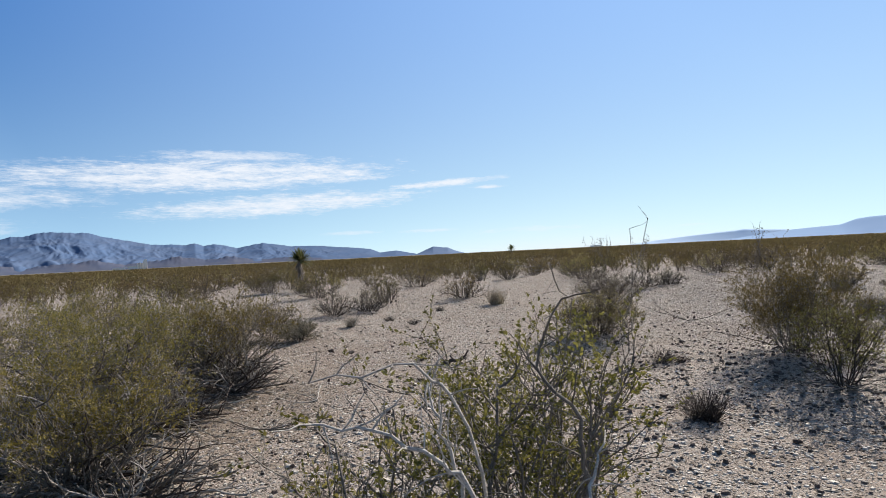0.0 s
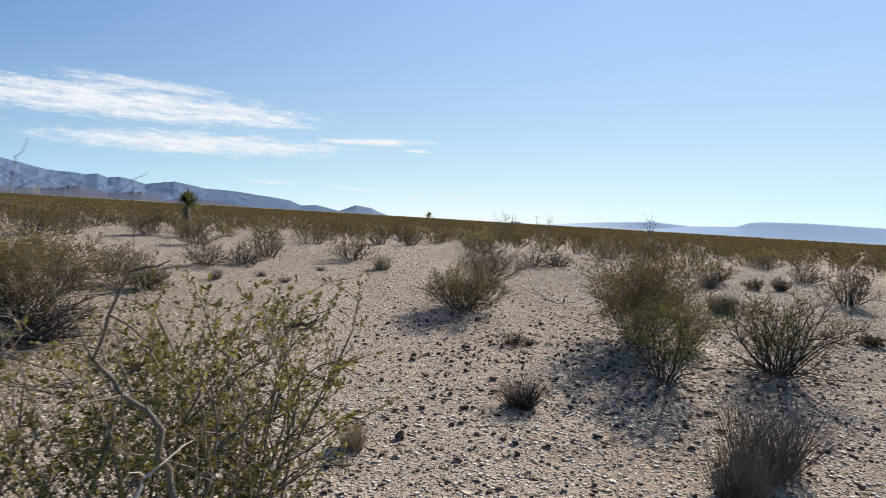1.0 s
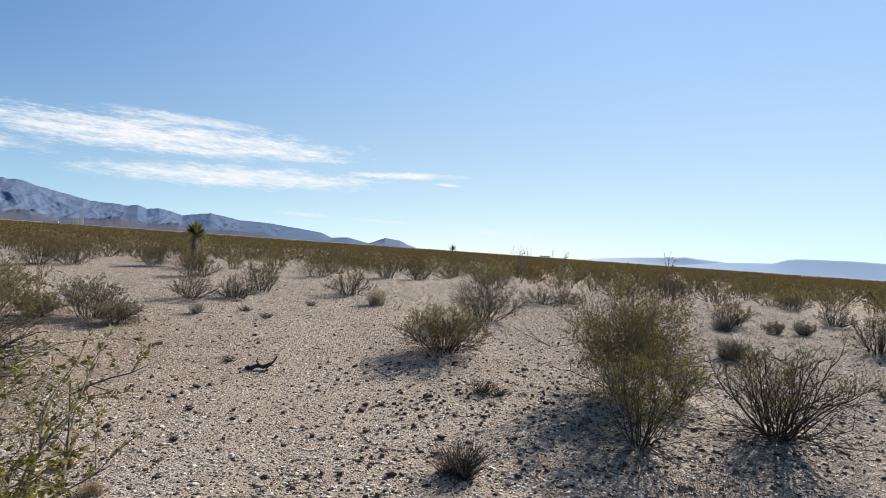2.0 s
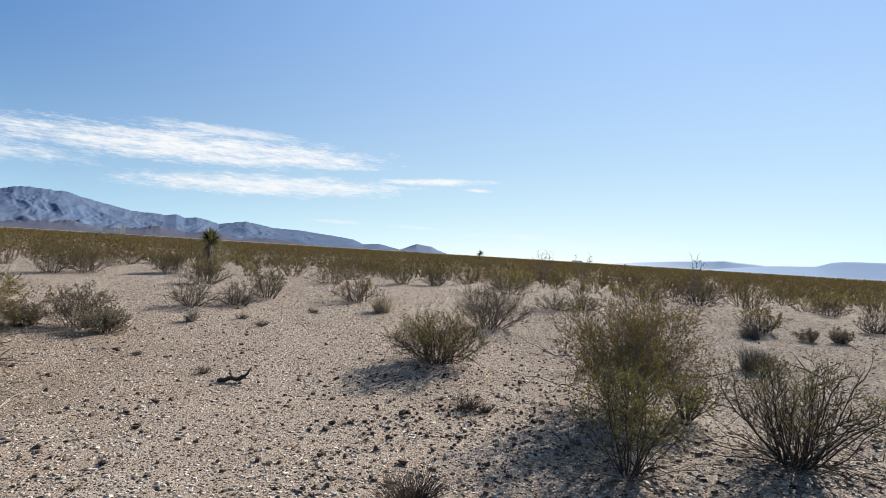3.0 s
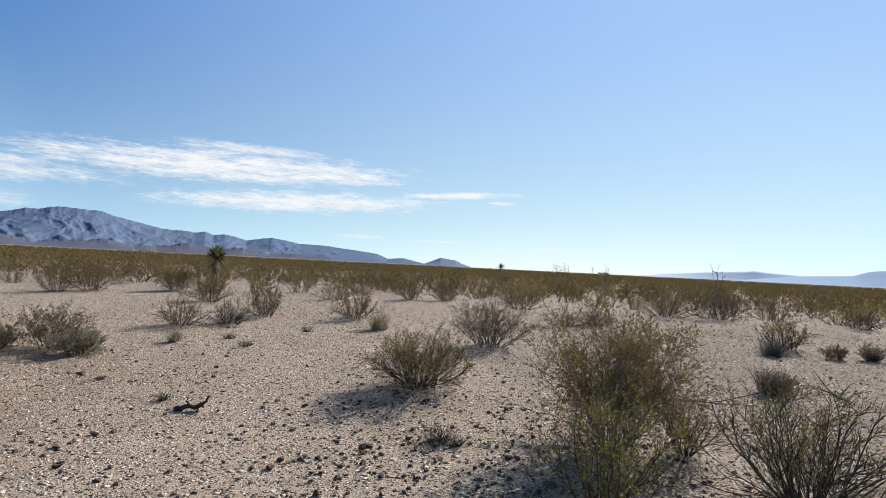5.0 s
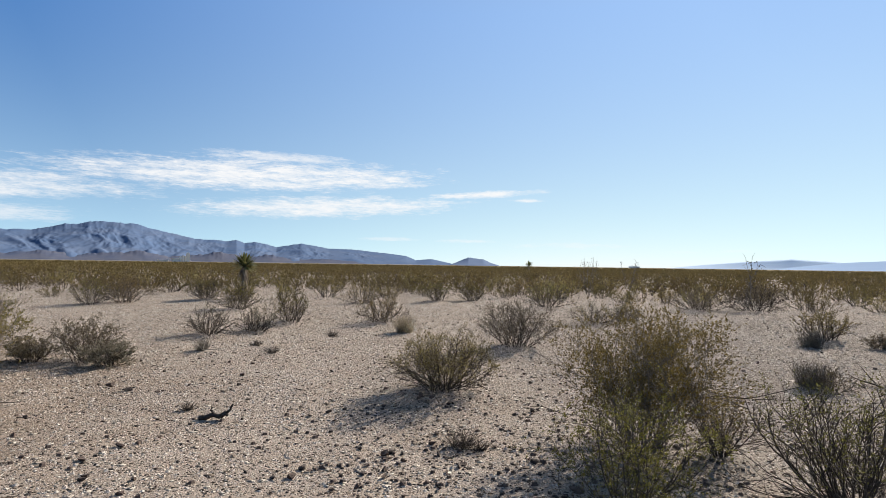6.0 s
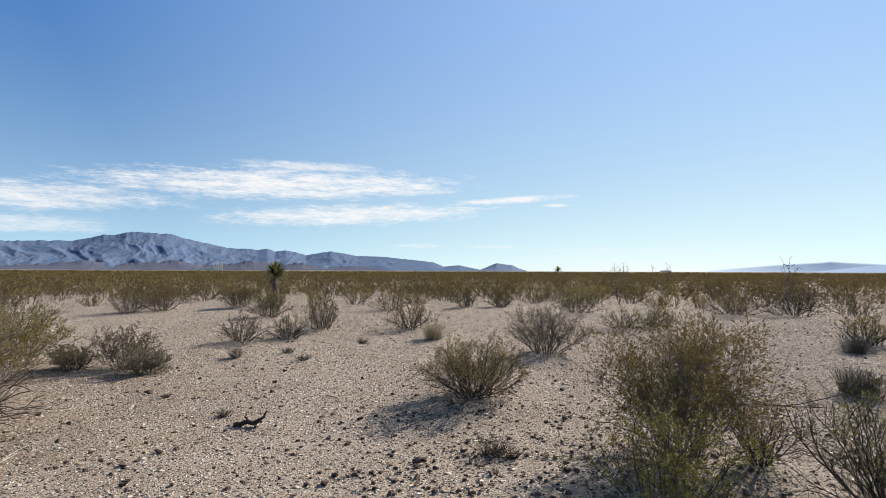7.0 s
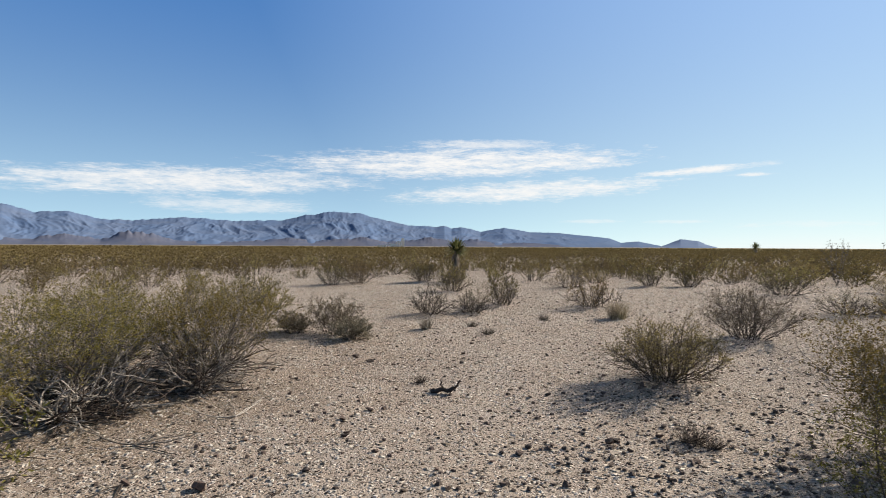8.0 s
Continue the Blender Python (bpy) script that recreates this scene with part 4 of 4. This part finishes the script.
def build_stones():
    rng = random.Random(21)
    shapes = [rock_mesh("rock", 500 + k) for k in range(8)]
    spots = [(1.826, 5.907, 0.09), (2.04, 5.656, 0.10), (1.985, 6.885, 0.12), (1.187, 8.118, 0.10), (1.106, 4.36, 0.12), (-1.66, 8.83, 0.13), (-1.35, 8.7, 0.12), (-0.27, 6.89, 0.10),
             (-0.43, 4.94, 0.15), (-0.36, 6.54, 0.09), (2.37, 7.43, 0.08), (-0.36, 9.6, 0.1), (2.11, 8.61, 0.11), (4.0, 10.2, 0.1), (4.3, 10.1, 0.1)]
    for _ in range(110):
        spots.append((rng.gauss(2.5, 0.9), rng.gauss(6.4, 0.8), 0.03 + 0.06 * rng.random() ** 2))
    for _ in range(90):
        spots.append((rng.uniform(-2.5, 7.5), rng.uniform(4.0, 11.5), 0.03 + 0.075 * rng.random() ** 2))
    for _ in range(60):
        spots.append((rng.uniform(-1.2, 2.5), rng.uniform(4.0, 9.0), 0.03 + 0.06 * rng.random() ** 2))
    for x, y, s in spots:
        ob = new("rock", shapes[rng.randrange(8)])
        ob.matrix_basis = Matrix.Translation((x, y, ground_z(x, y) + 0.2 * s)) @ Matrix.Rotation(rng.uniform(0, 6.28), 4, "Z") @ Matrix.Diagonal((s, s * rng.uniform(0.7, 1.1), s * rng.uniform(0.6, 1.0), 1))
        tagged(ob, "dark reddish-brown rock lying on pale gravel", "rock", "loose rocks")
    # gravel
    verts, faces = [], []
    for k in range(56000):
        y = 2.2 + 24 * rng.random() ** 2.3
        x = 1.4 + rng.uniform(-1, 1) * (1.4 + 0.72 * y)
        s = (0.0038 + 0.012 * rng.random() ** 3.2) * (1 + 0.085 * y)
        a0, z = rng.uniform(0, 6.28), ground_z(x, y)
        o, tall = len(verts), s * rng.uniform(0.4, 0.8)
        ring = [(a0 + i * 1.2566, s * rng.uniform(0.7, 1.3)) for i in range(5)]
        verts += [(x + q * math.cos(a), y + q * math.sin(a), z - 0.15 * s) for a, q in ring]
        if y < 5.4:
            verts += [(x + 0.68 * q * math.cos(a + 0.3), y + 0.68 * q * math.sin(a + 0.3), z + tall * rng.uniform(0.6, 0.95)) for a, q in ring]
            faces += [(o + i, o + (i + 1) % 5, o + 5 + (i + 1) % 5, o + 5 + i) for i in range(5)] + [(o + 5, o + 6, o + 7, o + 8, o + 9)]
        else:
            verts.append((x + s * rng.uniform(-0.4, 0.4), y + s * rng.uniform(-0.4, 0.4), z + tall))
            faces += [(o + i, o + (i + 1) % 5, o + 5) for i in range(5)]
    tagged(new("gravel", mesh_of("gravel", verts, faces, PEBBLE)), "fine mixed gravel strewn over the soil", "gravel", kind="stuff")
    verts, faces = [], []
    for k in range(5200):
        x, y = (rng.gauss(4.2, 1.8), rng.gauss(6.2, 1.6)) if k % 2 else (rng.uniform(-2.5, 13), 3.6 + 14 * rng.random() ** 1.5)
        s = 0.008 + 0.022 * rng.random() ** 3
        a0, z, tall, o = rng.uniform(0, 6.28), ground_z(x, y), s * rng.uniform(0.6, 1.1), len(verts)
        ring = [(a0 + i * 1.2566, s * rng.uniform(0.7, 1.3)) for i in range(5)]
        verts += [(x + q * math.cos(a), y + q * math.sin(a), z - 0.2 * s) for a, q in ring]
        verts += [(x + 0.62 * q * math.cos(a + 0.3), y + 0.62 * q * math.sin(a + 0.3), z + tall * rng.uniform(0.6, 1.0)) for a, q in ring]
        faces += [(o + i, o + (i + 1) % 5, o + 5 + (i + 1) % 5, o + 5 + i) for i in range(5)] + [(o + 5, o + 6, o + 7, o + 8, o + 9)]
    tagged(new("dark_stones", mesh_of("dark_stones", verts, faces, DARK_PEBBLE)), "small dark varnished stones strewn over the gravel", "stones", kind="stuff")
    litter = Builder()
    beds = [(x, y, 0.75 * w) for x, y, h, w in CREOSOTES[3:] + TAWNY] * 2 + [(x, y, 0.7 * w) for x, y, h, w in MIDDLE + LOW[:3]] + [(-2.3, 5.0, 0.9), (-2.2, 5.9, 0.9), (-2.0, 6.8, 0.8)] * 4
    for k in range(30000):
        cx, cy, sp = beds[k % len(beds)]
        x, y = rng.gauss(cx, sp * 0.62), rng.gauss(cy, sp * 0.62)
        p = Vector((x, y, ground_z(x, y) + rng.uniform(0.003, 0.012)))
        a, L = rng.uniform(0, 6.28), rng.uniform(0.008, 0.03) if k % 2 else rng.uniform(0.01, 0.05)
        al = Vector((math.cos(a), math.sin(a), rng.uniform(-0.1, 0.1))) * L
        litter.blade(p, al, Vector((-al.y, al.x, 0)).normalized() * rng.uniform(0.0015, 0.005))
    tagged(new("leaf_litter", mesh_of("leaf_litter", litter.v, litter.f, LEAF_BROWN)), "brown fallen leaves and twiglets under the bushes", "litter", kind="stuff")


build_stones()
